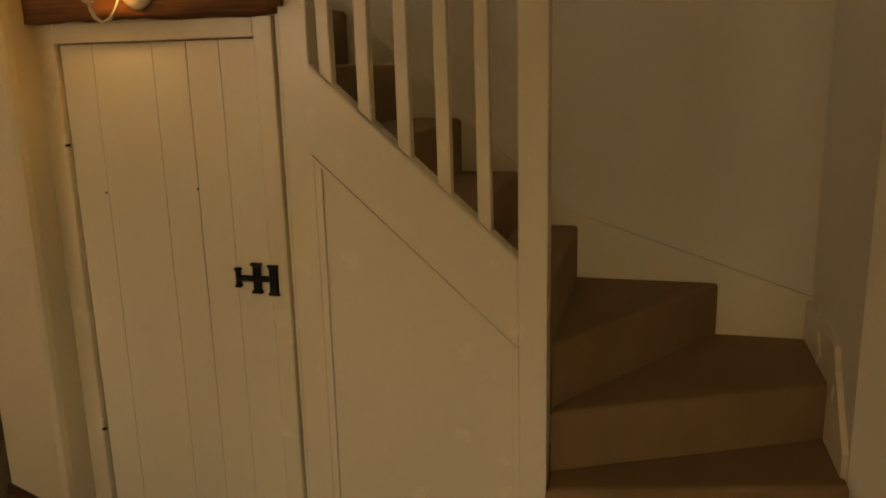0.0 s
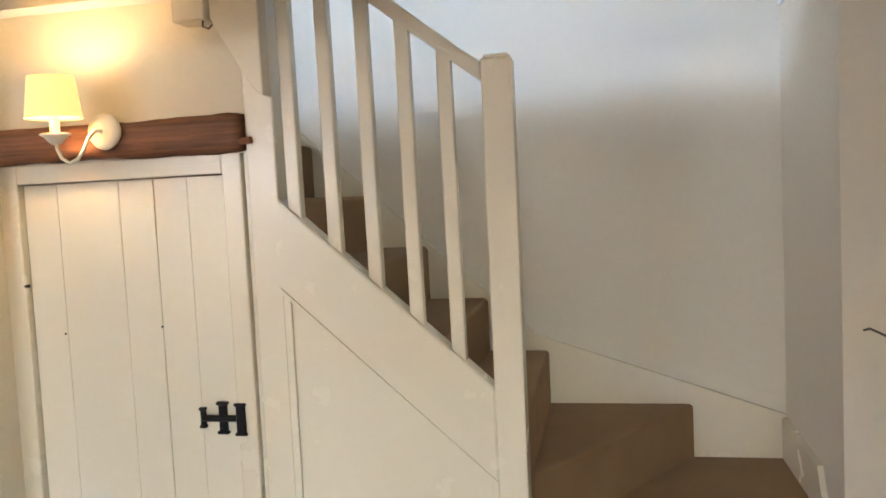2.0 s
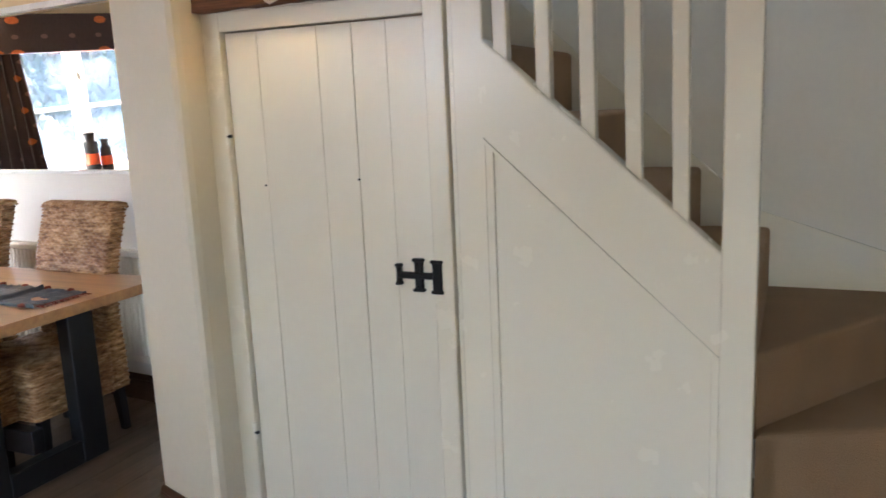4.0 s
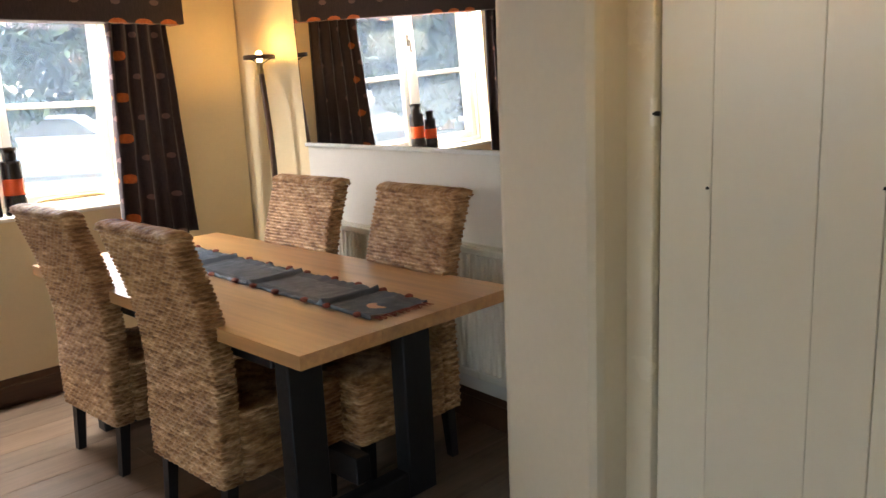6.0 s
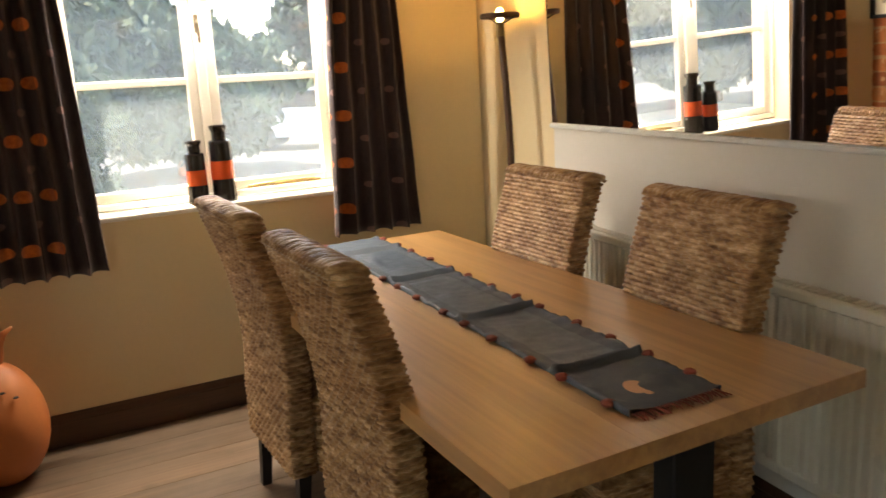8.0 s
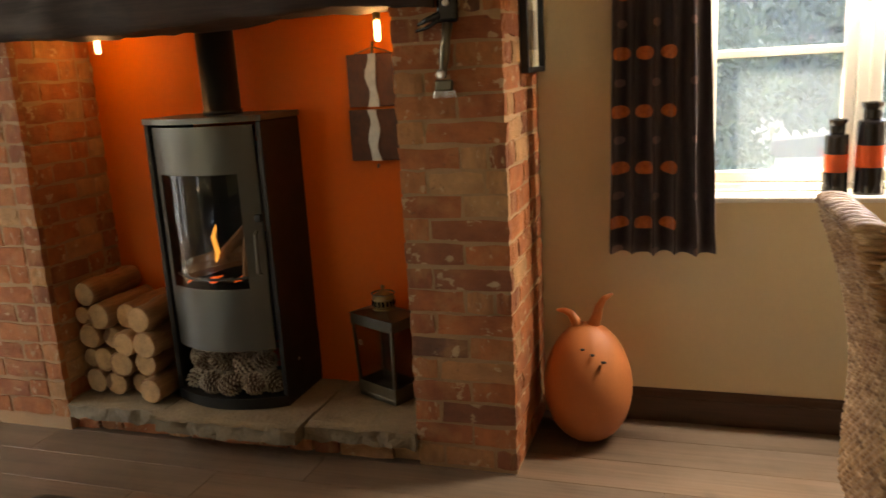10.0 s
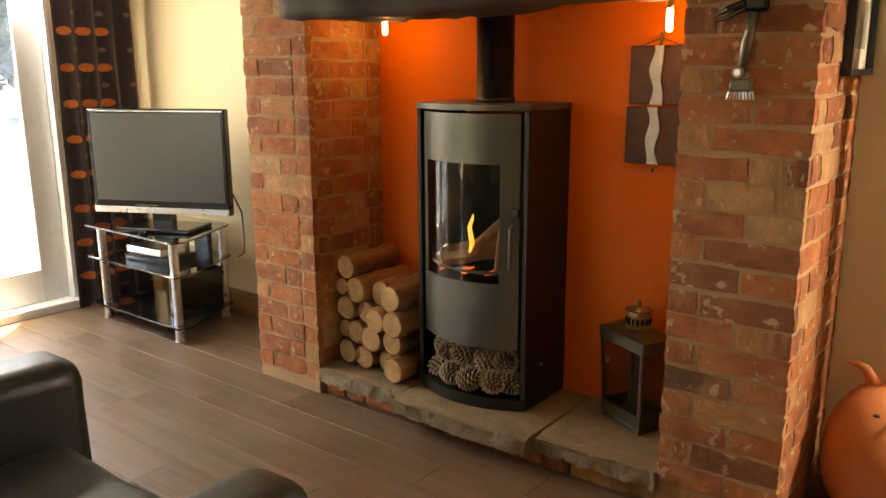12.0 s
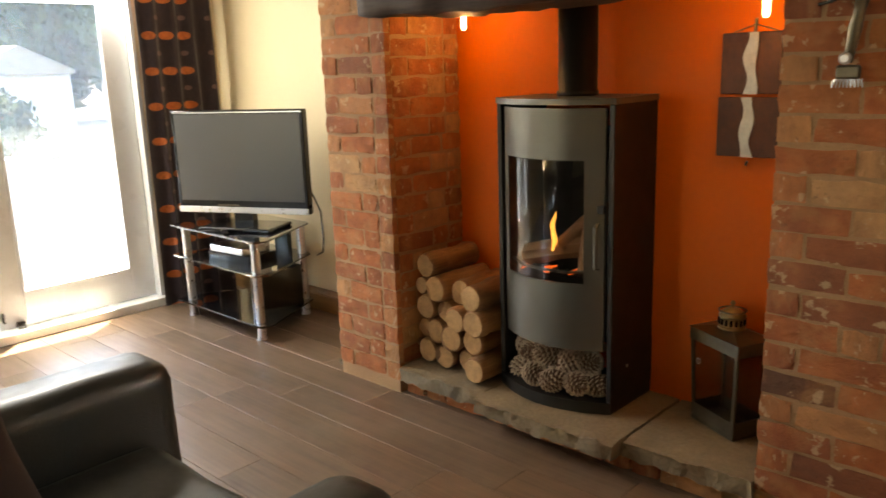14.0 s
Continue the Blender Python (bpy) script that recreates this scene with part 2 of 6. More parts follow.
M_BRASS = surface("dull_brass", (0.32, 0.23, 0.11), 0.4, 0.9, vary=0.25, big=25, fine=120, relief=0.15)
M_BLACKPLASTIC = surface("black_gloss_plastic", (0.010, 0.010, 0.011), 0.16, vary=0.1, relief=0.0)
M_SCREEN = surface("matt_tv_panel", (0.022, 0.021, 0.020), 0.34, vary=0.0, relief=0.0, coat=0.6, even=0.0)
M_SCREEN.node_tree.nodes["Principled BSDF"].inputs["Coat Roughness"].default_value = 0.30
M_BLACKGLASS = surface("black_tinted_glass", (0.006, 0.006, 0.007), 0.05, vary=0.05, relief=0.0, coat=1.0)
M_LEATHER = surface("black_leather", (0.014, 0.016, 0.014), 0.44, vary=0.25, big=5, fine=180, relief=0.35, dist=0.003, coat=0.1)
M_TERRACOTTA = surface("terracotta", (0.55, 0.175, 0.055), 0.55, vary=0.10, big=6, fine=60, relief=0.12)
M_BUFF = surface("buff_terracotta", (0.46, 0.31, 0.21), 0.8, vary=0.15, big=5, fine=60, relief=0.2)
M_CURTAIN = curtain_mat()
M_RUNNER = surface("slate_blue_cloth", (0.042, 0.060, 0.084), 0.55, vary=0.25, big=9, fine=180, relief=0.5, dist=0.004)
M_RUNNERDARK = surface("dark_slate_cloth", (0.052, 0.074, 0.102), 0.40, vary=0.25, big=10, fine=200, relief=0.4, dist=0.004)
M_TASSEL = surface("rust_red_thread", (0.22, 0.045, 0.025), 0.85, vary=0.3, big=60, fine=300, relief=0.5)
M_OVAL = surface("peach_applique", (0.62, 0.34, 0.20), 0.8, vary=0.1, fine=200, relief=0.3)
M_RADIATOR = surface("cream_radiator_enamel", (0.78, 0.75, 0.66), 0.32, vary=0.03, relief=0.02)
M_VASE = surface("black_glaze", (0.010, 0.008, 0.008), 0.20, vary=0.2, relief=0.02, coat=0.2)
M_VASERED = surface("red_orange_glaze", (0.55, 0.075, 0.020), 0.20, vary=0.25, big=18, relief=0.02, coat=0.2)
M_BARK = wood("log_bark", (0.17, 0.070, 0.026), (0.42, 0.205, 0.080), "x", 1.5, 0.8, True)
M_LOGEND = surface("sawn_log_end", (0.50, 0.275, 0.115), 0.8, vary=0.4, big=25, fine=120, relief=0.3, shift=True)
M_CONE = surface("pine_cone_scale", (0.18, 0.105, 0.062), 0.75, vary=0.35, big=30, fine=120, relief=0.4)
M_CONETIP = surface("pine_cone_tip", (0.46, 0.36, 0.26), 0.8, vary=0.3, big=40, fine=160, relief=0.3)
M_SHADE = emitter("lit_lamp_shade", (1.0, 0.70, 0.27), 0.035)
M_BULB = emitter("lit_bulb", (1.0, 0.70, 0.33), 3.0)
M_FILAMENT = emitter("lit_filament_bulb", (1.0, 0.62, 0.26), 1.6)
M_FLAME = emitter("flame", (1.0, 0.42, 0.08), 0.12)
M_EMBER = emitter("ember", (1.0, 0.16, 0.03), 0.06)
M_SCONCE = surface("ivory_enamel", (0.78, 0.72, 0.60), 0.4, vary=0.05, relief=0.03)
M_GLASS = glass("dusty_hazed_glass")
gt = M_GLASS.node_tree
# Dust on the panes, tinted blue and thickened to haze the view outside.
film, dust = gt.nodes.new("ShaderNodeMixShader"), gt.nodes.new("ShaderNodeBsdfTranslucent")
dust.inputs["Color"].default_value = (0.58, 0.70, 0.80, 1)
specks = ramp(gt, noise_of(gt, coords(gt, (1, 1, 1)), 38, 8, 0.7), [(0.35, (0.060,) * 3), (0.62, (0.085,) * 3), (0.72, (0.20,) * 3)])
gt.links.new(specks, film.inputs[0])
gt.links.new(gt.nodes["Principled BSDF"].outputs[0], film.inputs[1])
gt.links.new(dust.outputs[0], film.inputs[2])
gt.links.new(film.outputs[0], gt.nodes["Material Output"].inputs[0])
M_STOVEGLASS = glass("stove_glass", (0.80, 0.79, 0.77))
M_LANTERNGLASS = glass("dusty_lantern_glass", (0.70, 0.64, 0.54), 0.10)
M_MIRROR = surface("mirror_silver", (0.90, 0.90, 0.89), 0.02, 1.0, vary=0.0, relief=0.0)
M_MIRROR.node_tree.links.remove(M_MIRROR.node_tree.nodes["Principled BSDF"].inputs["Roughness"].links[0])
M_MIRROR.node_tree.nodes["Principled BSDF"].inputs["Roughness"].default_value = 0.0
M_PANEL = surface("maroon_enamel_panel", (0.085, 0.028, 0.011), 0.6, vary=0.5, big=12, fine=60, relief=0.1)
M_SILVER = surface("beaten_silver", (0.50, 0.46, 0.40), 0.38, 0.8, vary=0.2, big=40, fine=150, relief=0.5)
M_PAPER = surface("cream_mount_card", (0.66, 0.60, 0.46), 0.8, vary=0.05, relief=0.02)
M_SHADOWPAPER = surface("sepia_print", (0.30, 0.26, 0.20), 0.7, vary=0.35, big=14, relief=0.0)
M_GRAVEL = surface("grey_gravel", (0.06, 0.062, 0.066), 0.9, vary=0.45, big=7, fine=60, relief=0.9, dist=0.02)
M_PAVING = surface("pale_paving", (0.30, 0.285, 0.255), 0.85, vary=0.15, big=3, fine=60, relief=0.4)
M_LEAF = surface("hedge_leaf", (0.030, 0.058, 0.026), 0.9, vary=0.4, big=2, fine=20, relief=0.0)
M_SHED = surface("pale_shed_paint", (0.62, 0.66, 0.66), 0.6, vary=0.08)
M_CARPAINT = surface("white_car_paint", (0.7, 0.72, 0.74), 0.2, vary=0.03, relief=0.0, coat=0.5)
M_RENDER = surface("outside_render", (0.55, 0.52, 0.46), 0.85, vary=0.12, fine=40, relief=0.4)
M_STONE = surface("grey_garden_stone", (0.33, 0.31, 0.27), 0.85, vary=0.3, big=6, fine=50, relief=0.6, dist=0.02)
M_TARMAC = surface("tarmac_drive", (0.06, 0.06, 0.062), 0.9, vary=0.3, big=4, fine=150, relief=0.5)
M_CABLE = surface("grey_cable", (0.10, 0.09, 0.08), 0.5, vary=0.1, relief=0.0)

# ---- mesh helpers ----
def finish(name, bm, mat, smooth=False):
    me = bpy.data.meshes.new(name)
    bmesh.ops.recalc_face_normals(bm, faces=bm.faces[:])
    bm.to_mesh(me)
    bm.free()
    for m in (mat if isinstance(mat, (list, tuple)) else (mat,)):
        me.materials.append(m)
    if smooth:
        me.polygons.foreach_set("use_smooth", [True] * len(me.polygons))
    return me


def part(name, bm, mat, parent, label="", smooth=False):
    """One mesh under a thing or under a part, in the parent's own coordinates."""
    ob = new(name, finish(name, bm, mat, smooth))
    ob.parent = parent
    return tagged(ob, label)


def thing(name, label, category, group="", at=(0, 0, 0), turn=0, kind=""):
    ob = new(name)
    ob.matrix_basis = pose(*at, 0, 0, turn)
    return tagged(ob, label, category, group, kind)


def solid(name, bm, mat, label, category, group="", kind="", smooth=False, at=(0, 0, 0), turn=0):
    ob = new(name, finish(name, bm, mat, smooth))
    ob.matrix_basis = pose(*at, 0, 0, turn)
    return tagged(ob, label, category, group, kind)


def structure(name, bm, mat, label, category="wall", smooth=False):
    return solid(name, bm, mat, label, category, kind="structure", smooth=smooth)


def box(bm, x0, x1, y0, y1, z0, z1, bevel=0.0, seg=2, mi=0):
    vs = [bm.verts.new((x, y, z)) for x in (x0, x1) for y in (y0, y1) for z in (z0, z1)]
    fs = [bm.faces.new([vs[i] for i in q]) for q in ((0, 1, 3, 2), (4, 6, 7, 5), (0, 4, 5, 1), (2, 3, 7, 6), (0, 2, 6, 4), (1, 5, 7, 3))]
    for f in fs:
        f.material_index = mi
    if bevel:
        es = list({e for f in fs for e in f.edges})
        out = bmesh.ops.bevel(bm, geom=es, offset=bevel, segments=seg, affect="EDGES", profile=0.5)
        for f in out["faces"]:
            f.material_index = mi
    return vs


def bx(*a, **k):
    bm = bmesh.new()
    box(bm, *a, **k)
    return bm


def prism(bm, pts, a, b, axis="z", mi=0):
    """A polygon pushed from a to b along an axis; pts are the two other coordinates in xyz order."""
    def at(p, w):
        q = list(p)
        q.insert("xyz".index(axis), w)
        return q
    lo, hi = [bm.verts.new(at(p, a)) for p in pts], [bm.verts.new(at(p, b)) for p in pts]
    fs = [bm.faces.new(lo), bm.faces.new(hi)]
    n = len(pts)
    for i in range(n):
        fs.append(bm.faces.new((lo[i], lo[(i + 1) % n], hi[(i + 1) % n], hi[i])))
    for f in fs:
        f.material_index = mi


def px(pts, a, b, axis="z"):
    bm = bmesh.new()
    prism(bm, pts, a, b, axis)
    return bm


def lathe(bm, prof, seg=24, centre=(0, 0, 0), mi=0):
    rings = []
    for r, z in prof:
        if r < 1e-5:
            rings.append([bm.verts.new((centre[0], centre[1], centre[2] + z))])
        else:
            rings.append([bm.verts.new((centre[0] + r * math.cos(2 * math.pi * i / seg), centre[1] + r * math.sin(2 * math.pi * i / seg), centre[2] + z)) for i in range(seg)])
    for a, b in zip(rings, rings[1:]):
        for i in range(seg):
            j = (i + 1) % seg
            if len(a) == 1 and len(b) == 1:
                continue
            q = [a[0], b[j], b[i]] if len(a) == 1 else [a[i], a[j], b[0]] if len(b) == 1 else [a[i], a[j], b[j], b[i]]
            bm.faces.new(q).material_index = mi
    for r, flip in ((rings[0], True), (rings[-1], False)):
        if len(r) > 2:
            bm.faces.new(r[::-1] if flip else r).material_index = mi
    return bm


def lz(prof, seg=24, centre=(0, 0, 0)):
    return lathe(bmesh.new(), prof, seg, centre)


def tube(bm, pts, radius, seg=8, mi=0):
    """A round bar along points; radius is one number or one a point."""
    pts = [Vector(p) for p in pts]
    rings = []
    up = Vector((0.31, 0.17, 0.93))
    for i, p in enumerate(pts):
        d = (pts[min(i + 1, len(pts) - 1)] - pts[max(i - 1, 0)]).normalized()
        a = d.cross(up)
        if a.length < 0.1:
            a = d.cross(Vector((1, 0, 0)))
        a.normalize()
        b = d.cross(a)
        r = radius[i] if isinstance(radius, (list, tuple)) else radius
        rings.append([bm.verts.new(p + a * r * math.cos(2 * math.pi * k / seg) + b * r * math.sin(2 * math.pi * k / seg)) for k in range(seg)])
    for a, b in zip(rings, rings[1:]):
        for k in range(seg):
            bm.faces.new((a[k], a[(k + 1) % seg], b[(k + 1) % seg], b[k])).material_index = mi
    bm.faces.new(rings[0][::-1]).material_index = mi
    bm.faces.new(rings[-1]).material_index = mi
    return bm


def tb(pts, radius, seg=8):
    return tube(bmesh.new(), pts, radius, seg)


def rough(bm, amount, scale, seed=0):
    off = Vector((seed * 3.7, seed * 1.3, seed * 2.1))
    for v in bm.verts:
        v.co += noise.noise_vector(v.co * scale + off) * amount
    return bm


def cut_box(bm, x0, x1, y0, y1, z0, z1, step):
    """A box whose faces are divided into cells of about step, for roughening."""
    def face(o, u, v, nu, nv):
        g = [[bm.verts.new(o + u * (i / nu) + v * (j / nv)) for j in range(nv + 1)] for i in range(nu + 1)]
        for i in range(nu):
            for j in range(nv):
                bm.faces.new((g[i][j], g[i + 1][j], g[i + 1][j + 1], g[i][j + 1]))
    dx, dy, dz = x1 - x0, y1 - y0, z1 - z0
    k = [max(1, round(d / step)) for d in (dx, dy, dz)]
    X, Y, Z, o = Vector((dx, 0, 0)), Vector((0, dy, 0)), Vector((0, 0, dz)), Vector((x0, y0, z0))
    for a, b, na, nb, c in ((X, Y, k[0], k[1], Z), (Y, Z, k[1], k[2], X), (X, Z, k[0], k[2], Y)):
        face(o, a, b, na, nb)
        face(o + c, a, b, na, nb)
    bmesh.ops.remove_doubles(bm, verts=bm.verts[:], dist=1e-5)
    return bm


# ---- the shell of the place ----
WX, MY, SY, EX = -3.97, 2.73, -3.85, 2.60     # inner faces: window wall, mirror wall, patio wall, far wall
TOP = 2.20                                     # ceiling of the lower rooms
WY0, WY1, WZ0, WZ1 = 0.92, 2.06, 0.89, 1.98    # window opening
PX0, PX1, PZ1 = -3.43, -1.66, 2.02             # patio door opening

bm = bmesh.new()
box(bm, WX - 0.3, WX, SY, WY0, -0.2, TOP)
box(bm, WX - 0.3, WX, WY1, MY + 0.045, -0.2, TOP)
box(bm, WX - 0.3, WX, WY0, WY1, -0.2, WZ0)
box(bm, WX - 0.3, WX, WY0, WY1, WZ1, TOP)
structure("wall_west", bm, M_WALL, "cream painted wall with the dining window in it")
SKEW = 4.8                                     # the mirror wall stands a little out of square


def lining(x, out=0.0):
    """The mirror wall's lining at x, out metres in front of it."""
    return MY - 0.006 - out - (x + 3.292) * math.tan(radians(SKEW))


wall_line = [(WX - 0.3, lining(WX - 0.3, -0.006)), (-1.2, lining(-1.2, -0.006)), (-1.2, MY + 0.25), (WX - 0.3, MY + 0.25)]
structure("wall_north", px(wall_line, -0.2, TOP), M_WALL, "cream painted dining wall behind mirror and radiator")
structure("wall_panel", px([(-3.292, lining(-3.292, -0.0055)), (-1.222, lining(-1.222, -0.0055)), (-1.222, lining(-1.222)), (-3.292, lining(-3.292))], 0.136, 1.157), M_PALE, "pale painted lining panel under the mirror")
bm = bmesh.new()
box(bm, WX - 0.3, PX0, SY - 0.3, SY, -0.2, TOP)
# Unseen opening from x 0.9 to 2.0, added to light door and stair.
box(bm, PX1, 0.9, SY - 0.3, SY, -0.2, TOP)
box(bm, 2.0, EX + 0.2, SY - 0.3, SY, -0.2, TOP)
box(bm, 0.9, 2.0, SY - 0.3, SY, -0.2, 0.3)
box(bm, 0.9, 2.0, SY - 0.3, SY, 1.75, TOP)
box(bm, PX0, PX1, SY - 0.3, SY, PZ1, TOP)
structure("wall_south", bm, M_WALL, "cream painted wall with the patio doors and an added unseen opening in it")
bm = bmesh.new()
# The gap from y -3.6 to -2.3 is added, unseen, to light the fireplace.
box(bm, EX, EX + 0.2, SY, -3.6, -0.2, TOP)
box(bm, EX, EX + 0.2, -2.3, 2.98, -0.2, TOP)
box(bm, EX, EX + 0.2, -3.6, -2.3, -0.2, 0.75)
box(bm, EX, EX + 0.2, -3.6, -2.3, 1.95, TOP)
structure("wall_east", bm, M_WALL, "cream painted wall with an unseen opening added to let light in")

# plastered pier between dining area and cupboard, with rounded edges
pier = [(-1.215, 2.98), (-1.218, 1.835), (-1.206, 1.805), (-1.18, 1.785), (-0.87, 1.672), (-0.845, 1.664), (-0.827, 1.672), (-0.820, 1.695), (-0.834, 1.90), (-0.834, 2.98)]
structure("wall_pier", px(pier, -0.2, TOP), M_PIER, "rounded plaster pier beside the cupboard door", smooth=False)
# wall over the cupboard door and post between door and stair
bm = bmesh.new()
box(bm, -0.834, 0.045, 1.815, 1.95, 1.735, TOP)
structure("wall_over_door", bm, M_PIER, "cream wall over the lintel and cupboard door")
bm = bmesh.new()
box(bm, 0.034, 0.125, 1.782, 1.86, 0, TOP, 0.004, 1)
structure("stair_post", bm, M_GLOSS, "cream painted post beside the cupboard door", "post")
# cupboard behind the door, stairwell, upper landing
bm = bmesh.new()
box(bm, -0.834, 1.70, 2.70, 2.90, -0.2, 2.42)
box(bm, -2.2, EX + 0.2, 2.70, 2.90, 2.42, 4.6)
box(bm, 1.70, EX + 0.2, 2.70, 2.90, TOP, 2.42)
box(bm, EX, EX + 0.2, 1.86, 2.70, TOP, 2.42)
structure("wall_stair_back", bm, M_STAIRWALL, "beige emulsioned back wall of the stairwell")
bm = bmesh.new()
box(bm, 1.70, EX, 1.97, 2.90, -0.2, TOP)
structure("wall_stair_side", bm, M_STAIRWALL, "beige emulsioned wall beside the winder steps")
bm = bmesh.new()
box(bm, 1.695, EX, 1.945, 2.70, TOP, TOP + 0.025, 0.004, 1)
structure("wall_cap", bm, M_WHITE, "white capping board on the stairwell wall", "trim")
bm = bmesh.new()
box(bm, -2.3, -2.1, 0.0, 2.9, 2.42, 4.6)
box(bm, EX, EX + 0.2, 0.0, 2.9, 2.42, 4.6)
box(bm, -2.1, -1.8, 0.0, 0.2, 2.42, 4.6)
box(bm, 1.0, EX, 0.0, 0.2, 2.42, 4.6)
box(bm, -1.8, 1.0, 0.0, 0.2, 2.42, 3.30)
box(bm, -1.8, 1.0, 0.0, 0.2, 3.65, 4.6)
structure("wall_landing", bm, M_STAIRWALL, "plain upper landing walls with a window opening")
bm = bmesh.new()
box(bm, -2.3, EX + 0.2, 0.0, 2.9, 4.6, 4.75)
structure("ceiling_landing", bm, M_CEIL, "plain white landing ceiling", "ceiling")
bm = bmesh.new()
box(bm, WX - 0.3, EX + 0.2, SY - 0.3, 1.86, TOP, TOP + 0.22)
box(bm, WX - 0.3, -1.05, 1.86, MY + 0.25, TOP, TOP + 0.22)
structure("ceiling", bm, M_CEIL, "white painted plaster ceiling", "ceiling")
bm = bx(-3.0, EX, 0.98, 1.20, 2.043, TOP, 0.010, 2)
structure("ceiling_beam", bm, M_GLOSS, "cream painted boxed ceiling beam", "beam")
# ---- sub floor, skirting ----
bm = bx(WX, EX, SY, 2.9, -0.2, -0.012)
structure("floor", bm, M_BLACKWOOD, "dark underlay beneath oak laminate planks", "floor")


def skirt_run(name, pts, label, mat=M_SKIRT, h=0.135, t=0.02):
    """A moulded skirting along a line in plan; the room lies to the left of the line."""
    bm = bmesh.new()
    prof = [(0, 0), (t, 0), (t, h * 0.72), (t * 0.75, h * 0.76), (t * 0.85, h * 0.80), (t * 0.55, h * 0.92), (t * 0.2, h), (0, h)]
    (x0, y0), (x1, y1) = pts
    d = Vector((x1 - x0, y1 - y0, 0)).normalized()
    n = Vector((-d.y, d.x, 0))
    rows = [[bm.verts.new(Vector((x, y, z)) + n * o) for o, z in prof] for x, y in pts]
    k = len(prof)
    for i in range(k):
        bm.faces.new((rows[0][i], rows[0][(i + 1) % k], rows[1][(i + 1) % k], rows[1][i]))
    bm.faces.new(rows[0][::-1])
    bm.faces.new(rows[1])
    return structure(name, bm, mat, label, "skirting")


skirt_run("baseboard_1", [(WX, MY + 0.04), (WX, 0.345)], "dark stained moulded skirting under the window")
M_PINESKIRT = wood("varnished_pine_skirting", (0.20, 0.10, 0.035), (0.36, 0.20, 0.08), "y", 1.2, 0.35, False)
skirt_run("baseboard_2", [(WX, -2.06), (WX, SY)], "varnished pine skirting behind the television", M_PINESKIRT)
skirt_run("baseboard_3", [(-1.24, lining(-1.24, -0.006)), (WX, lining(WX, -0.006))], "dark stained skirting under the radiator")
skirt_run("baseboard_4", [(-0.86, 1.668), (-1.19, 1.785)], "dark stained skirting round the pier", M_SKIRT, 0.09)
skirt_run("baseboard_5", [(EX, SY), (EX, 1.97)], "dark stained skirting on the far wall")

# ---- window ----
def framed_pane(parent, y0, y1, z0, z1, x, w, rows, glassname="pane"):
    """A casement in the plane x: frame, glazing bars, panes."""
    fr = part("casement", bmesh.new(), M_GLOSS, parent)
    bm = bmesh.new()
    box(bm, x - 0.022, x + 0.022, y0, y0 + w, z0, z1, 0.004, 1)
    box(bm, x - 0.022, x + 0.022, y1 - w, y1, z0, z1, 0.004, 1)
    box(bm, x - 0.022, x + 0.022, y0 + w, y1 - w, z0, z0 + w, 0.004, 1)
    box(bm, x - 0.022, x + 0.022, y0 + w, y1 - w, z1 - w, z1, 0.004, 1)
    fr.data = finish("casement", bm, M_WHITEFRAME)
    zs = [z0 + w] + list(rows) + [z1 - w]
    for r in rows:
        part("glazing_bar", bx(x - 0.018, x + 0.018, y0 + w, y1 - w, r - 0.015, r + 0.015, 0.004, 1), M_WHITEFRAME, fr)
    for a, b in zip(zs, zs[1:]):
        lo, hi = a + (0.015 if a in rows else 0), b - (0.015 if b in rows else 0)
        g = part(glassname, bx(x - 0.003, x + 0.003, y0 + w, y1 - w, lo, hi), M_GLASS, fr)
        g.visible_shadow = False
    return fr


M_WHITEFRAME = surface("cream_window_paint", (0.76, 0.72, 0.64), 0.35, vary=0.06, relief=0.04)
win = thing("window_1", "cream painted timber casement window with glazing bars", "window", kind="structure")
GX = -4.13
bm = bmesh.new()
box(bm, GX - 0.05, GX + 0.05, WY0, WY0 + 0.02, WZ0 + 0.03, WZ1, 0.003, 1)
box(bm, GX - 0.05, GX + 0.05, WY1 - 0.025, WY1, WZ0 + 0.03, WZ1, 0.003, 1)
box(bm, GX - 0.05, GX + 0.05, WY0 + 0.02, WY1 - 0.025, WZ1 - 0.03, WZ1, 0.003, 1)
box(bm, GX - 0.05, GX + 0.05, WY0 + 0.02, WY1 - 0.025, WZ0 + 0.03, WZ0 + 0.055, 0.003, 1)
box(bm, GX - 0.045, GX + 0.045, 1.462, 1.502, WZ0 + 0.055, WZ1 - 0.03, 0.003, 1)
part("window_frame", bm, M_WHITEFRAME, win)
framed_pane(win, 0.943, 1.460, WZ0 + 0.057, WZ1 - 0.032, GX + 0.012, 0.042, (1.427, 1.86))
framed_pane(win, 1.504, 2.033, WZ0 + 0.057, WZ1 - 0.032, GX + 0.012, 0.042, (1.427, 1.86))
part("window_sill", bx(WX - 0.16, WX + 0.012, WY0, WY1, WZ0, WZ0 + 0.022, 0.006, 2), M_WHITEFRAME, win, "cream painted deep window sill")
bm = bx(GX + 0.036, GX + 0.046, 1.468, 1.492, 1.62, 1.70, 0.003, 1)
tube(bm, [(GX + 0.045, 1.48, 1.67), (GX + 0.07, 1.48, 1.66), (GX + 0.075, 1.48, 1.58)], 0.006)
part("casement_fastener", bm, M_STEEL, win, "pewter window fastener")
bm = bx(GX + 0.05, GX + 0.06, 1.62, 1.96, 0.952, 0.962, 0.002, 1)
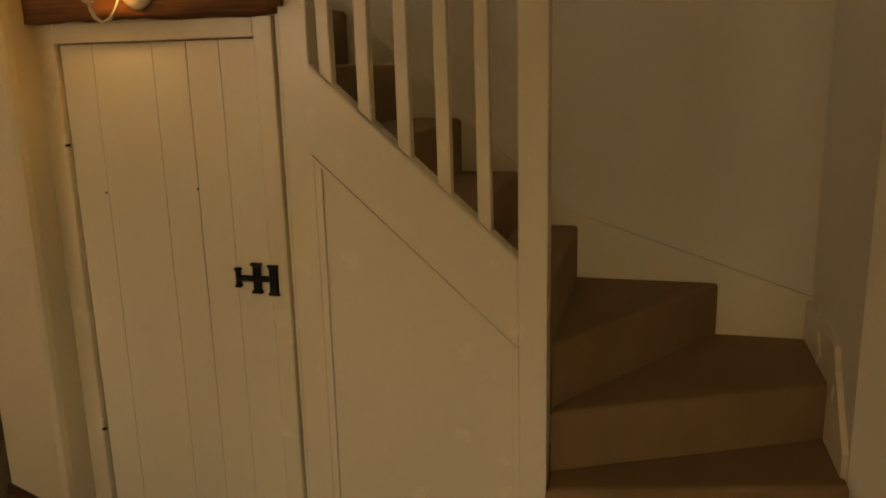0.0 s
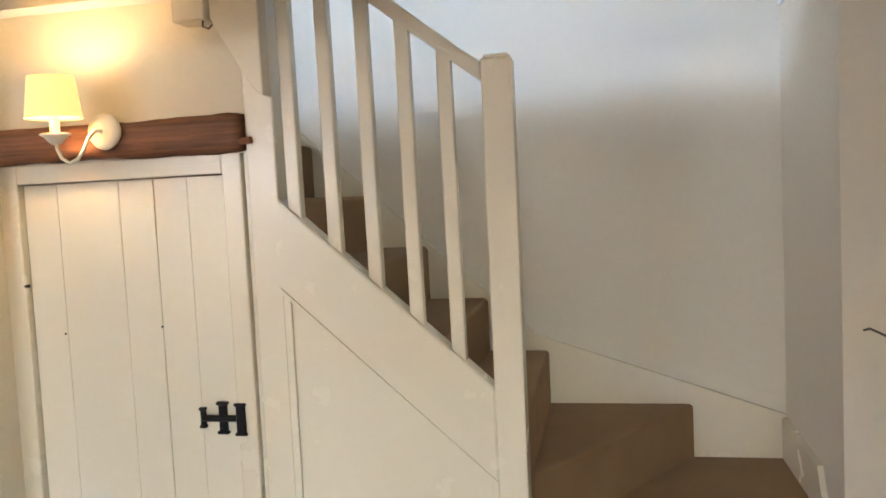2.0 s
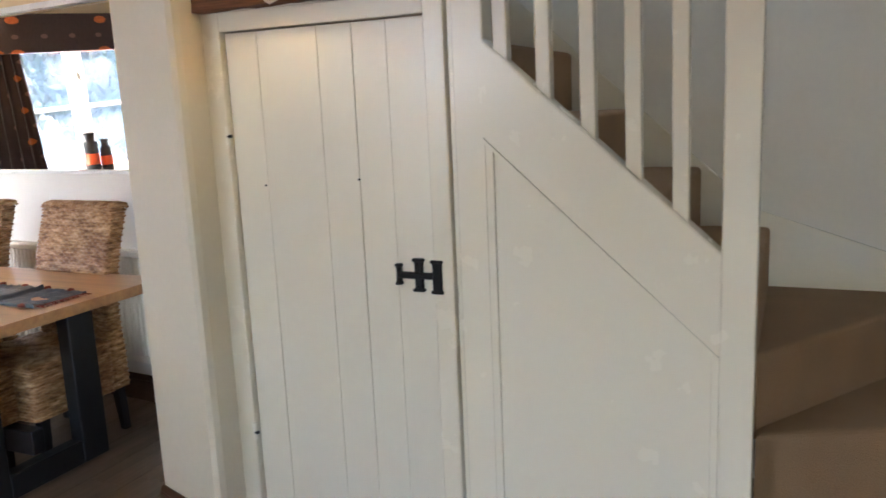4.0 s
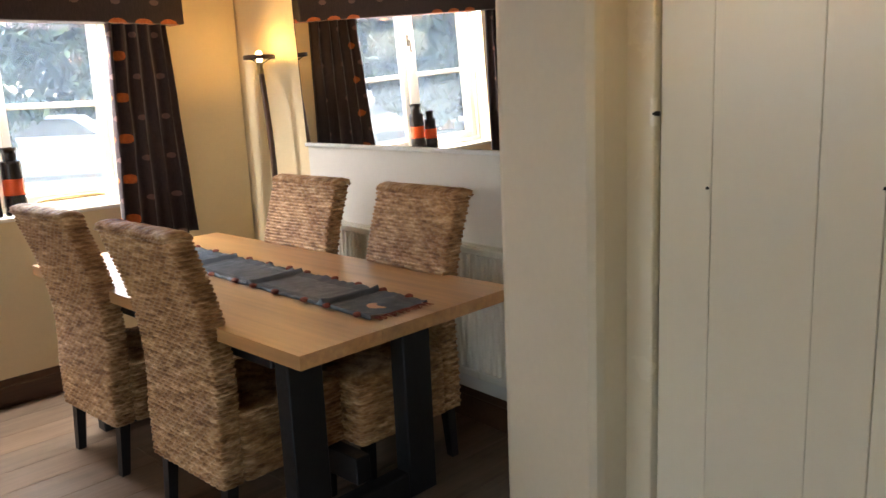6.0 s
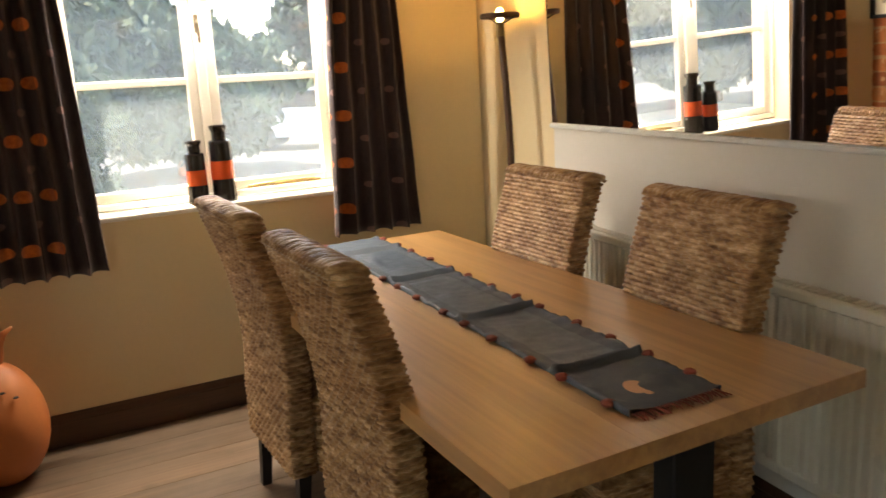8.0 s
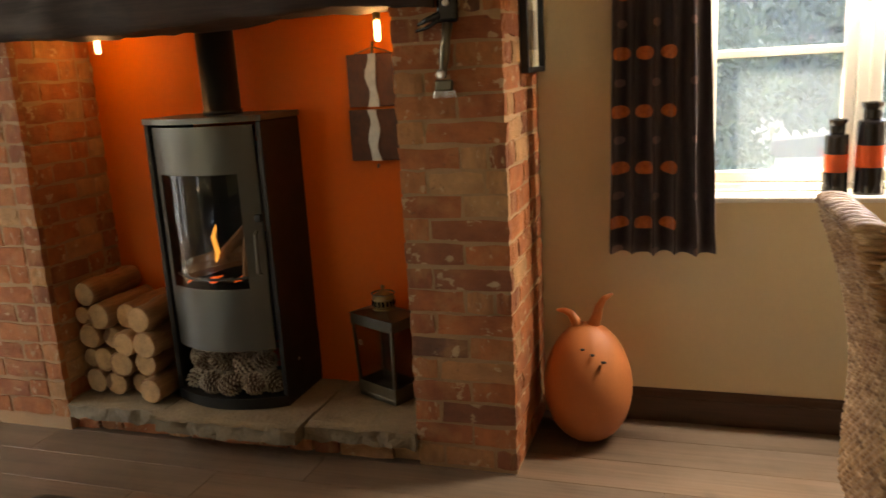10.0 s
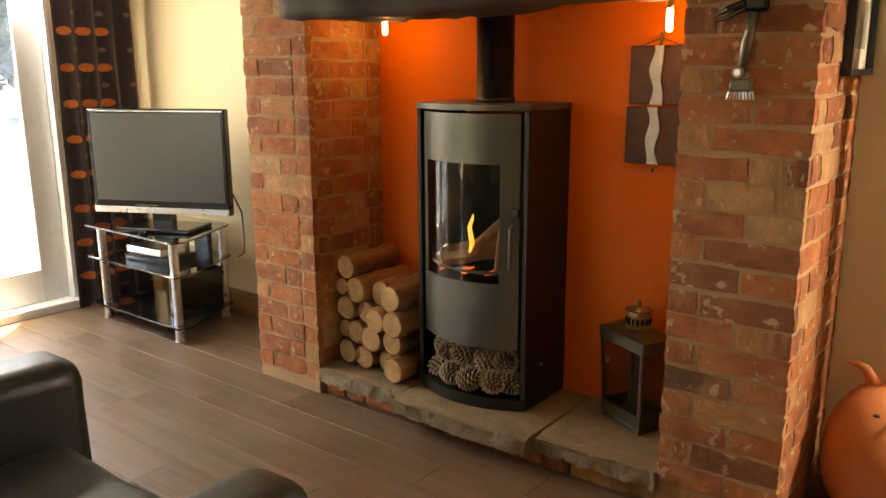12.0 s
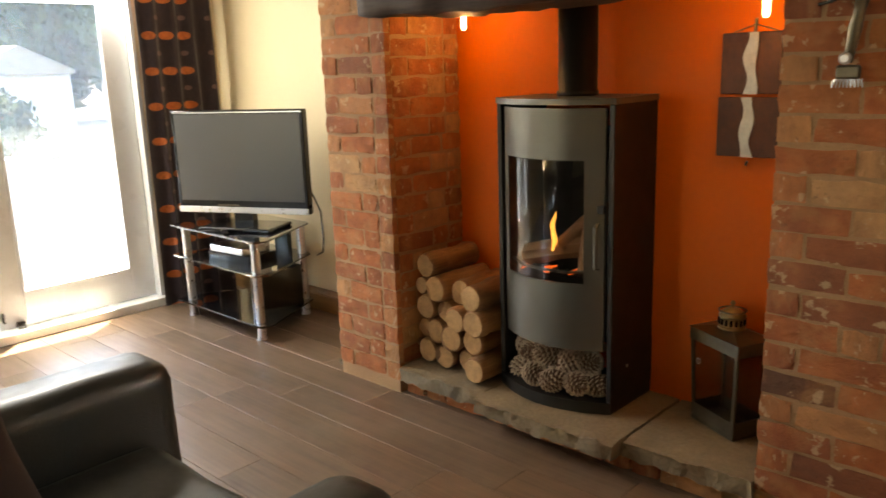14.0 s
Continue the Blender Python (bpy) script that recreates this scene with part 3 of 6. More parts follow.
tube(bm, [(GX + 0.06, 1.65, 0.962), (GX + 0.07, 1.75, 0.968), (GX + 0.065, 1.93, 0.964)], 0.005)
part("casement_stay", bm, M_BRASS, win, "old brass casement stay")

# ---- patio doors ----
def glazed_leaf(name, x0, x1, label):
    d = thing(name, label, "door", kind="structure")
    y0, y1 = SY - 0.10, SY - 0.055
    bm = bmesh.new()
    box(bm, x0, x0 + 0.145, y0, y1, 0.06, PZ1 - 0.05, 0.004, 1)
    box(bm, x1 - 0.145, x1, y0, y1, 0.06, PZ1 - 0.05, 0.004, 1)
    box(bm, x0 + 0.145, x1 - 0.145, y0, y1, 0.06, 0.245, 0.004, 1)
    box(bm, x0 + 0.145, x1 - 0.145, y0, y1, PZ1 - 0.17, PZ1 - 0.05, 0.004, 1)
    part("door_leaf", bm, M_WHITE, d)
    bm = bmesh.new()
    for a, b, c, e in ((x0 + 0.145, x0 + 0.158, 0.245, PZ1 - 0.17), (x1 - 0.158, x1 - 0.145, 0.245, PZ1 - 0.17), (x0 + 0.158, x1 - 0.158, 0.245, 0.258), (x0 + 0.158, x1 - 0.158, PZ1 - 0.183, PZ1 - 0.17)):
        box(bm, a, b, y1 - 0.02, y1 + 0.006, c, e)
    part("glazing_bead", bm, M_WHITE, d)
    g = part("pane", bx(x0 + 0.147, x1 - 0.147, SY - 0.082, SY - 0.074, 0.247, PZ1 - 0.172), M_GLASS, d)
    g.visible_shadow = False
    return d


glazed_leaf("door_1", -3.405, -2.475, "white painted glazed patio door, closed")
d2 = glazed_leaf("door_2", -2.470, -1.70, "second white glazed patio door leaf, closed")
part("door_bolt", bx(-2.50, -2.49, SY - 0.055, SY - 0.03, 0.10, 0.16, 0.004, 1), M_BLACKPLASTIC, d2)
bm = bmesh.new()
box(bm, PX0, PX0 + 0.022, SY - 0.14, SY + 0.005, 0, PZ1)
box(bm, PX1 - 0.022, PX1, SY - 0.14, SY + 0.005, 0, PZ1)
box(bm, PX0 + 0.022, PX1 - 0.022, SY - 0.14, SY + 0.005, PZ1 - 0.03, PZ1)
box(bm, PX0 - 0.01, PX1, SY - 0.16, SY + 0.05, 0.0, 0.055, 0.008, 2)
structure("door_frame", bm, M_WHITE, "white painted patio door frame with a raised threshold", "door frame")
bm = bx(-2.60, -2.555, SY - 0.05, SY - 0.015, 0.056, 0.095, 0.006, 2)
solid("door_stop", bm, M_BLACKPLASTIC, "small black door stop on the white threshold", "door stop")

# ---- cupboard door under the stairs ----
door = thing("door_3", "cream painted plank cupboard door with black iron latch, closed", "door", kind="structure")
plank_x = [-0.757, -0.637, -0.420, -0.301, -0.187, -0.0645]
random.seed(4)
for a, b in zip(plank_x, plank_x[1:]):
    bm = bx(a + random.uniform(0.0006, 0.0016), b - 0.0003, 1.822 + random.uniform(-0.0012, 0.0012), 1.845, 0.02, 1.672, 0.0012, 1)
    part("plank", bm, M_DOORPAINT, door)
bm = bmesh.new()
for z in (0.25, 0.95, 1.5):
    box(bm, -0.74, -0.08, 1.846, 1.868, z, z + 0.09)
part("ledge", bm, M_DOORPAINT, door)
bm = bmesh.new()
box(bm, -0.834, -0.762, 1.800, 1.86, 0, 1.735, 0.003, 1)
box(bm, -0.058, 0.004, 1.800, 1.86, 0, 1.735, 0.003, 1)
box(bm, -0.762, -0.058, 1.800, 1.86, 1.676, 1.735, 0.003, 1)
box(bm, 0.010, 0.034, 1.815, 1.86, 0, 1.735)
structure("door_frame_cupboard", bm, M_GLOSS, "cream painted frame of the cupboard door", "door frame")
latch = part("latch", bx(-0.060, -0.030, 1.790, 1.800, 0.880, 0.975, 0.003, 1), M_IRON, door, "black wrought iron thumb latch")
part("latch_bar", bx(-0.183, -0.030, 1.800, 1.814, 0.917, 0.937, 0.004, 1), M_IRON, latch)
part("latch_plate", bx(-0.126, -0.100, 1.806, 1.8225, 0.880, 0.975, 0.004, 1), M_IRON, latch)
part("latch_tail", bx(-0.187, -0.172, 1.804, 1.8225, 0.898, 0.957, 0.004, 1), M_IRON, latch)
for x0, x1, zs in ((-0.132, -0.094, (0.877, 0.968)), (-0.066, -0.026, (0.877, 0.968)), (-0.191, -0.168, (0.895, 0.950))):
    for z in zs:
        part("latch_tip", bx(x0, x1, 1.803 if x0 < -0.08 else 1.789, 1.8215 if x0 < -0.08 else 1.7995, z, z + 0.010, 0.003, 1), M_IRON, latch)
for x in (-0.113, -0.045, -0.177):
    for z in (0.893, 0.962):
        if x != -0.177:
            part("stud", lz([(0.0, 0), (0.006, 0.0), (0.004, 0.004), (0, 0.005)], 8, (x, 1.80, z)), M_IRON, latch)
for z in (1.357, 0.35):
    part("hinge", tb([(-0.763, 1.802, z - 0.03), (-0.763, 1.802, z + 0.03)], 0.008, 8), M_DOORPAINT, door)
    part("hinge_pin", tb([(-0.763, 1.799, z - 0.004), (-0.748, 1.802, z - 0.004)], 0.006, 6), M_IRON, door)
for x, z in ((-0.645, 1.194), (-0.302, 1.212)):
    part("nail", lz([(0, -0.003), (0.004, -0.002), (0.003, 0.003), (0, 0.004)], 8, (x, 1.820, z)), M_IRON, door)

# lintel over the door
bm = cut_box(bmesh.new(), -0.828, 0.03, 1.755, 1.84, 1.738, 1.846, 0.03)
rough(bm, 0.008, 9, 3)
rough(bm, 0.004, 30, 5)
lint = solid("lintel", bm, M_LINTEL, "red-brown rough oak lintel over the cupboard door", "beam", smooth=True)
part("peg", tb([(0.02, 1.765, 1.765), (0.062, 1.760, 1.766)], 0.011, 8), M_LINTEL, lint, "worn oak peg")

# wall light
sc = thing("wall_light", "ivory candle wall light with a lit cream shade", "wall light", at=(-0.40, 1.752, 1.818))
bm = lz([(0.0, 0.0), (0.052, 0.0), (0.055, 0.006), (0.050, 0.016), (0.03, 0.022), (0, 0.024)], 28)
bmesh.ops.rotate(bm, verts=bm.verts[:], cent=(0, 0, 0), matrix=Matrix.Rotation(radians(90), 3, "X"))
part("wall_plate", bm, M_SCONCE, sc, smooth=True)
arm = [(0, -0.02, 0.0), (0, -0.05, 0.0), (-0.006, -0.075, -0.02), (-0.010, -0.095, -0.055), (-0.022, -0.11, -0.085), (-0.042, -0.12, -0.096), (-0.062, -0.125, -0.080), (-0.074, -0.125, -0.055), (-0.078, -0.125, -0.036)]
part("arm", tb(arm, 0.0055, 10), M_SCONCE, sc, smooth=True)
part("drip_pan", lz([(0.0, -0.022), (0.012, -0.02), (0.030, 0.0), (0.043, 0.008), (0.040, 0.011), (0.012, 0.004), (0, 0.004)], 24, (-0.078, -0.125, -0.020)), M_SCONCE, sc, smooth=True)
part("candle_tube", lz([(0, -0.016), (0.0135, -0.016), (0.0135, 0.045), (0, 0.045)], 16, (-0.078, -0.125, 0.0)), M_SCONCE, sc)
bm = bmesh.new()
prof = [(0.078, 0.034), (0.0765, 0.037), (0.0635, 0.150), (0.062, 0.152), (0.0605, 0.150), (0.0735, 0.037), (0.078, 0.034)]
rings = [[bm.verts.new((-0.078 + r * math.cos(2 * math.pi * i / 32), -0.125 + r * math.sin(2 * math.pi * i / 32), z)) for i in range(32)] for r, z in prof[:-1]]
for a, b in zip(rings, rings[1:] + rings[:1]):
    for i in range(32):
        bm.faces.new((a[i], a[(i + 1) % 32], b[(i + 1) % 32], b[i]))
part("shade", bm, M_SHADE, sc, "glowing cream fabric shade", smooth=True)

# ---- stair ----
st = thing("staircase", "cream painted winder staircase with brown carpeted treads", "staircase", kind="structure")
NY = 1.782
RISE, GO = 0.212, 0.2325
# closed panel and string below the balusters
bm = bmesh.new()
prism(bm, [(0.125, 0.0), (0.742, 0.0), (0.742, 1.033), (0.125, 1.592)], NY + 0.003, NY + 0.05, "y")
part("panel", bm, M_GLOSS, st)
bm = bmesh.new()
prism(bm, [(0.125, 1.330), (0.742, 0.765), (0.742, 1.033), (0.125, 1.592)], NY - 0.018, NY + 0.003, "y")
bmesh.ops.bevel(bm, geom=bm.edges[:], offset=0.004, segments=2, affect="EDGES")
part("outer_string", bm, M_GLOSS, st)
bm = bmesh.new()
prism(bm, [(0.125, 1.318), (0.742, 0.753), (0.742, 0.765), (0.125, 1.330)], NY - 0.0215, NY + 0.003, "y")
part("string_bead", bm, M_GLOSS, st)
bm = bmesh.new()
box(bm, 0.125, 0.148, NY - 0.006, NY + 0.003, 0, 1.329, 0.002, 1)
box(bm, 0.722, 0.742, NY - 0.010, NY + 0.003, 0, 0.765, 0.002, 1)
part("panel_stile", bm, M_GLOSS, st)
# newel
bm = bx(0.742, 0.826, NY - 0.018, NY + 0.066, 0, 1.945, 0.004, 2)
box(bm, 0.748, 0.820, NY - 0.012, NY + 0.060, 1.945, 1.957, 0.004, 1)
part("newel_post", bm, M_GLOSS, st, "square cream painted newel post")
# sloping hand rail and balusters
k = (1.592 - 1.033) / (0.742 - 0.125)
def string_z(x):
    return 1.033 + (0.742 - x) * k
bm = bmesh.new()
RK = 0.79                                       # the rail climbs a little less steeply than the string
def rail_z(x):
    return 1.893 + (0.742 - x) * RK
prism(bm, [(0.742, rail_z(0.742)), (0.742, rail_z(0.742) + 0.042), (-0.40, rail_z(-0.40) + 0.042), (-0.40, rail_z(-0.40))], NY - 0.004, NY + 0.050, "y")
bmesh.ops.bevel(bm, geom=bm.edges[:], offset=0.006, segments=2, affect="EDGES")
part("hand_rail", bm, M_GLOSS, st)
bm = bmesh.new()
prism(bm, [(0.742, rail_z(0.742) - 0.010), (0.742, rail_z(0.742)), (-0.40, rail_z(-0.40)), (-0.40, rail_z(-0.40) - 0.010)], NY + 0.002, NY + 0.044, "y")
part("hand_rail_fillet", bm, M_GLOSS, st)
x = 0.641
while x > 0.10:
    bm = bmesh.new()
    t = x - 0.007
    prism(bm, [(x - 0.020, string_z(x - 0.020)), (x + 0.020, string_z(x + 0.020)), (t + 0.020, rail_z(t + 0.020) - 0.009), (t - 0.020, rail_z(t - 0.020) - 0.009)], NY + 0.004, NY + 0.042, "y")
    bmesh.ops.bevel(bm, geom=[e for e in bm.edges if abs(e.verts[0].co.z - e.verts[1].co.z) > 0.3], offset=0.003, segments=1, affect="EDGES")
    part("baluster", bm, M_GLOSS, st)
    x -= 0.1172
# corbel at the head of the post
bm = bmesh.new()
prism(bm, [(0.124, 1.885), (0.124, 2.195), (-0.025, 2.195), (-0.025, 2.115), (-0.012, 2.10), (0.10, 1.90)], 1.722, 1.781, "y")
bmesh.ops.bevel(bm, geom=bm.edges[:], offset=0.003, segments=1, affect="EDGES")
part("corbel", bm, M_GLOSS, st)
part("corbel_block", bx(-0.128, -0.027, 1.70, 1.78, 2.106, 2.190, 0.004, 1), M_GLOSS, st)
part("cup_hook", tb([(-0.040, 1.715, 2.108), (-0.040, 1.71, 2.090), (-0.022, 1.71, 2.082), (-0.010, 1.71, 2.092)], 0.003, 6), M_STEEL, st)


def tread(poly, z, nose=0.020):
    """A carpeted step: the walking surface and its riser, with a soft rounded nosing."""
    bm = bmesh.new()
    prism(bm, poly, z - RISE - 0.02, z)
    es = [e for e in bm.edges if abs(e.verts[0].co.z - z) < 1e-4 and abs(e.verts[1].co.z - z) < 1e-4]
    bmesh.ops.bevel(bm, geom=es, offset=nose, segments=4, affect="EDGES", profile=0.6)
    return part("tread", bm, M_CARPET, st, smooth=False)


BX, BY = 1.698, 2.698
tread([(0.83, 1.50), (BX, 1.62), (BX, 2.30), (0.83, 1.90)], 0.185)
tread([(0.83, 1.72), (BX, 1.93), (BX, 2.30), (0.83, 1.95)], 0.345)
tread([(0.83, 1.835), (BX, 2.245), (BX, BY), (1.20, BY), (0.83, 2.00)], 0.54)
tread([(0.83, 1.875), (1.375, BY), (0.70, BY), (0.70, 1.875)], 0.745)
n = 0
x = 0.828
while x > -1.6:
    z = 0.955 + n * RISE
    tread([(x, 1.84), (x, BY), (x - GO - 0.06, BY), (x - GO - 0.06, 1.84)], z)
    x -= GO
    n += 1
# wall strings (skirting that climbs with the stair)
bm = bmesh.new()
prism(bm, [(1.698, 0.30), (1.698, 0.705), (0.79, 1.012), (0.70, 1.085), (-1.6, 3.19), (-1.6, 2.6), (0.70, 0.50)], 2.68, 2.699, "y")
part("wall_string", bm, M_GLOSS, st)
bm = bmesh.new()
prism(bm, [(1.698, 0.685), (1.698, 0.708), (0.79, 1.016), (0.70, 1.09), (-1.6, 3.195), (-1.6, 3.165), (0.70, 1.06), (0.785, 0.99)], 2.668, 2.680, "y")
part("string_cap", bm, M_GLOSS, st)
bm = bmesh.new()
prism(bm, [(2.68, 0.05), (2.68, 0.70), (2.19, 0.685), (2.15, 0.62), (1.975, 0.42), (1.975, 0.05)], 1.680, 1.699, "x")
part("wall_string", bm, M_GLOSS, st)
bm = tb([(1.752, 1.962, 1.150), (1.765, 1.950, 1.156), (1.785, 1.946, 1.146), (1.83, 1.952, 1.122), (1.90, 1.960, 1.10)], 0.0035, 6)
solid("loose_cable", bm, M_CABLE, "thin grey cable hanging on the stair wall", "cable")

# ---- dining area ----
TZ = 0.742
table = thing("dining_table", "honey pine plank dining table on black trestle legs", "table", at=(-2.565, 1.842, 0))
TL, TW = 0.992, 0.4545
random.seed(11)
for i, (a, b) in enumerate(((-TW, -0.16), (-0.16, 0.13), (0.13, TW))):
    bm = bx(-TL, TL, a + 0.0002, b - 0.0002, TZ - 0.042, TZ)
    part("board", bm, M_TABLE, table)
for sx in (-1, 1):
    x = sx * 0.735
    fr = part("trestle", bx(x - 0.035, x + 0.035, -0.33, 0.30, TZ - 0.10, TZ - 0.043, 0.003, 1), M_BLACKWOOD, table)
    part("leg", bx(x - 0.035, x + 0.035, -0.35, -0.22, 0.0, TZ - 0.043, 0.004, 1), M_BLACKWOOD, fr)
    part("leg", bx(x - 0.035, x + 0.035, 0.12, 0.25, 0.0, TZ - 0.043, 0.004, 1), M_BLACKWOOD, fr)
    part("foot_rail", bx(x - 0.034, x + 0.034, -0.22, 0.12, 0.0, 0.10, 0.004, 1), M_BLACKWOOD, fr)
part("apron", bx(-0.70, 0.70, -0.36, -0.335, TZ - 0.13, TZ - 0.043, 0.003, 1), M_BLACKWOOD, table)
part("apron", bx(-0.70, 0.70, 0.26, 0.285, TZ - 0.13, TZ - 0.043, 0.003, 1), M_BLACKWOOD, table)
part("stretcher", bx(-0.70, 0.70, -0.06, 0.0, 0.10, 0.20, 0.003, 1), M_BLACKWOOD, table)

# runner
run = thing("table_runner", "slate-blue pleated table runner with rust-red tassels, lying along the table", "table runner", at=(-2.62, 1.868, TZ + 0.001), turn=-1.6)
RL, RW = 0.955, 0.118
random.seed(3)
bm = bmesh.new()
nx, ny = 190, 22
def runner_z(x, y):
    z = 0.005 + 0.0022 * noise.noise(Vector((x * 9, y * 9, 0.3))) + 0.0026 * noise.noise(Vector((x * 34, y * 22, 1.3)))
    for px_ in (-0.72, -0.25, 0.24, 0.70):
        d = x - px_ - 0.02 * y
        z += 0.016 * math.exp(-(d / 0.016) ** 2) * (d < 0) + 0.016 * math.exp(-(d / 0.004) ** 2) * (d >= 0)
    z += 0.006 * max(0, noise.noise(Vector((x * 7 + y * 12, y * 16 - x * 3, 2.0))))
    edge = max(0, abs(y) / RW - 0.72) / 0.28
    z += 0.010 * edge * (0.5 + noise.noise(Vector((x * 26, y * 8, 4.0))))
    if x > RL - 0.14:
        z += 0.010 * max(0, math.sin((x - RL + 0.14) * 28 + y * 22)) * (0.6 + 2.5 * max(0, y))
    return max(z, 0.0025)
g = [[bm.verts.new((-RL + 2 * RL * i / nx, (-RW + 2 * RW * j / ny) * (1 + 0.03 * noise.noise(Vector((i * 0.21, (j > ny / 2) * 5.0, 1)))), runner_z(-RL + 2 * RL * i / nx, -RW + 2 * RW * j / ny))) for j in range(ny + 1)] for i in range(nx + 1)]
low = [[bm.verts.new((v.co.x, v.co.y, 0.0005)) for v in (c[0], c[-1])] for c in g]
for i in range(nx):
    for j in range(ny):
        f = bm.faces.new((g[i][j], g[i + 1][j], g[i + 1][j + 1], g[i][j + 1]))
        x, y = (g[i][j].co.x + g[i + 1][j].co.x) / 2, (g[i][j].co.y + g[i][j + 1].co.y) / 2
        f.material_index = 1 if abs(y) < RW * 0.66 and any(a < x < b for a, b in ((-0.70, -0.27), (-0.20, 0.22), (0.27, 0.68))) else 0
    bm.faces.new((low[i][0], low[i + 1][0], g[i + 1][0], g[i][0]))
    bm.faces.new((g[i][-1], g[i + 1][-1], low[i + 1][1], low[i][1]))
part("cloth", bm, (M_RUNNER, M_RUNNERDARK), run, smooth=True)
bm = bmesh.new()
lathe(bm, [(0, 0.012), (0.034, 0.011), (0.035, 0.013), (0, 0.015)], 24)
for v in bm.verts:
    v.co = Vector((v.co.x * 1.15 + 0.865, v.co.y * 0.8 - 0.02, v.co.z - 0.004 + 0.3 * 0.0))
part("oval_patch", bm, M_OVAL, run, "peach oval applique")
for sy in (-1, 1):
    for i in range(13):
        x = -RL + 0.06 + i * 0.148 + random.uniform(-0.02, 0.02)
        bm = bmesh.new()
        bmesh.ops.create_icosphere(bm, subdivisions=2, radius=0.0145)
        for v in bm.verts:
            v.co *= 1 + 0.35 * noise.noise(v.co * 260 + Vector((i, sy, 0)))
            v.co.z *= 0.6
            v.co += Vector((x, sy * (RW + 0.004), 0.0095))
        part("tassel", bm, M_TASSEL, run)
bm = bmesh.new()
for i in range(26):
    y = -RW + 0.008 + i * 0.0088
    pts = [(RL - 0.002, y, 0.006), (RL + 0.012, y + random.uniform(-0.004, 0.004), 0.005 + random.uniform(0, 0.004)), (RL + 0.028 + random.uniform(-0.006, 0.006), y + random.uniform(-0.008, 0.008), 0.003)]
    tube(bm, pts, [0.0016, 0.0022, 0.0014], 5)
tagged(part("fringe", bm, M_TASSEL, run, "rust-red knotted fringe"), kind="stuff")


# woven chair
def weave(bm, loop, zs, at, h=0.0200, step=0.040, deep=0.0095):
    """A woven skin round a closed plan loop, row on row; at(s, z) gives the loop point and its outward way."""
    rows = []
    for z in zs:
        r = []
        for s in loop:
            p, n = at(s, z)
            q = z / h
            row = math.floor(q)
            f = abs(math.sin(math.pi * q)) ** 0.6
            tw = math.sin(2 * math.pi * (s / step + 0.5 * (row % 2)) + 1.4 * (q - row))
            lump = noise.noise(Vector((s * 21, row * 1.7, 0.5)))
            sway = 0.22 * h * noise.noise(Vector((s * 7, z * 5, 3.0)))
            r.append(bm.verts.new(p + Vector((0, 0, sway)) + n * (deep * f * (0.30 + 0.70 * (0.5 + 0.5 * tw) ** 0.7) + deep * 0.08 * lump - deep * 0.62)))
        rows.append(r)
    k = len(loop)
    for a, b in zip(rows, rows[1:]):
        for i in range(k):
            bm.faces.new((a[i], a[(i + 1) % k], b[(i + 1) % k], b[i]))
    return rows


def ring_at(w, d, s, per, rad=0.02):
    """Point and outward way on a rectangle w by d, centred, at arc length s."""
    s = s % per
    for (x0, y0), (x1, y1), n in (((-w, -d), (w, -d), (0, -1)), ((w, -d), (w, d), (1, 0)), ((w, d), (-w, d), (0, 1)), ((-w, d), (-w, -d), (-1, 0))):
        ln = abs(x1 - x0) + abs(y1 - y0)
        if s <= ln:
            u = s / ln
            x, y = x0 + (x1 - x0) * u, y0 + (y1 - y0) * u
            cx, cy = max(abs(x) - (w - rad), 0) / rad, max(abs(y) - (d - rad), 0) / rad
            nn = Vector(n)
            if cx > 0 and cy > 0:
                v = Vector((math.copysign(cx, x), math.copysign(cy, y)))
                v.normalize()
                return Vector((math.copysign(w - rad, x) + v.x * rad, math.copysign(d - rad, y) + v.y * rad)), v
            return Vector((x, y)), nn
        s -= ln
    return Vector((-w, -d)), Vector((0, -1))


CW, CD = 0.232, 0.042          # half width and half thickness of the back
CH = 1.045


def back_y(z):
    """How far the back's middle lies behind its foot."""
    u = max(0.0, (z - 0.40) / (CH - 0.40))
    return -0.105 * u ** 1.5 + 0.030 * math.sin(min(1, u) * math.pi) + 0.008 * (u > 0.9) * (u - 0.9) * 10


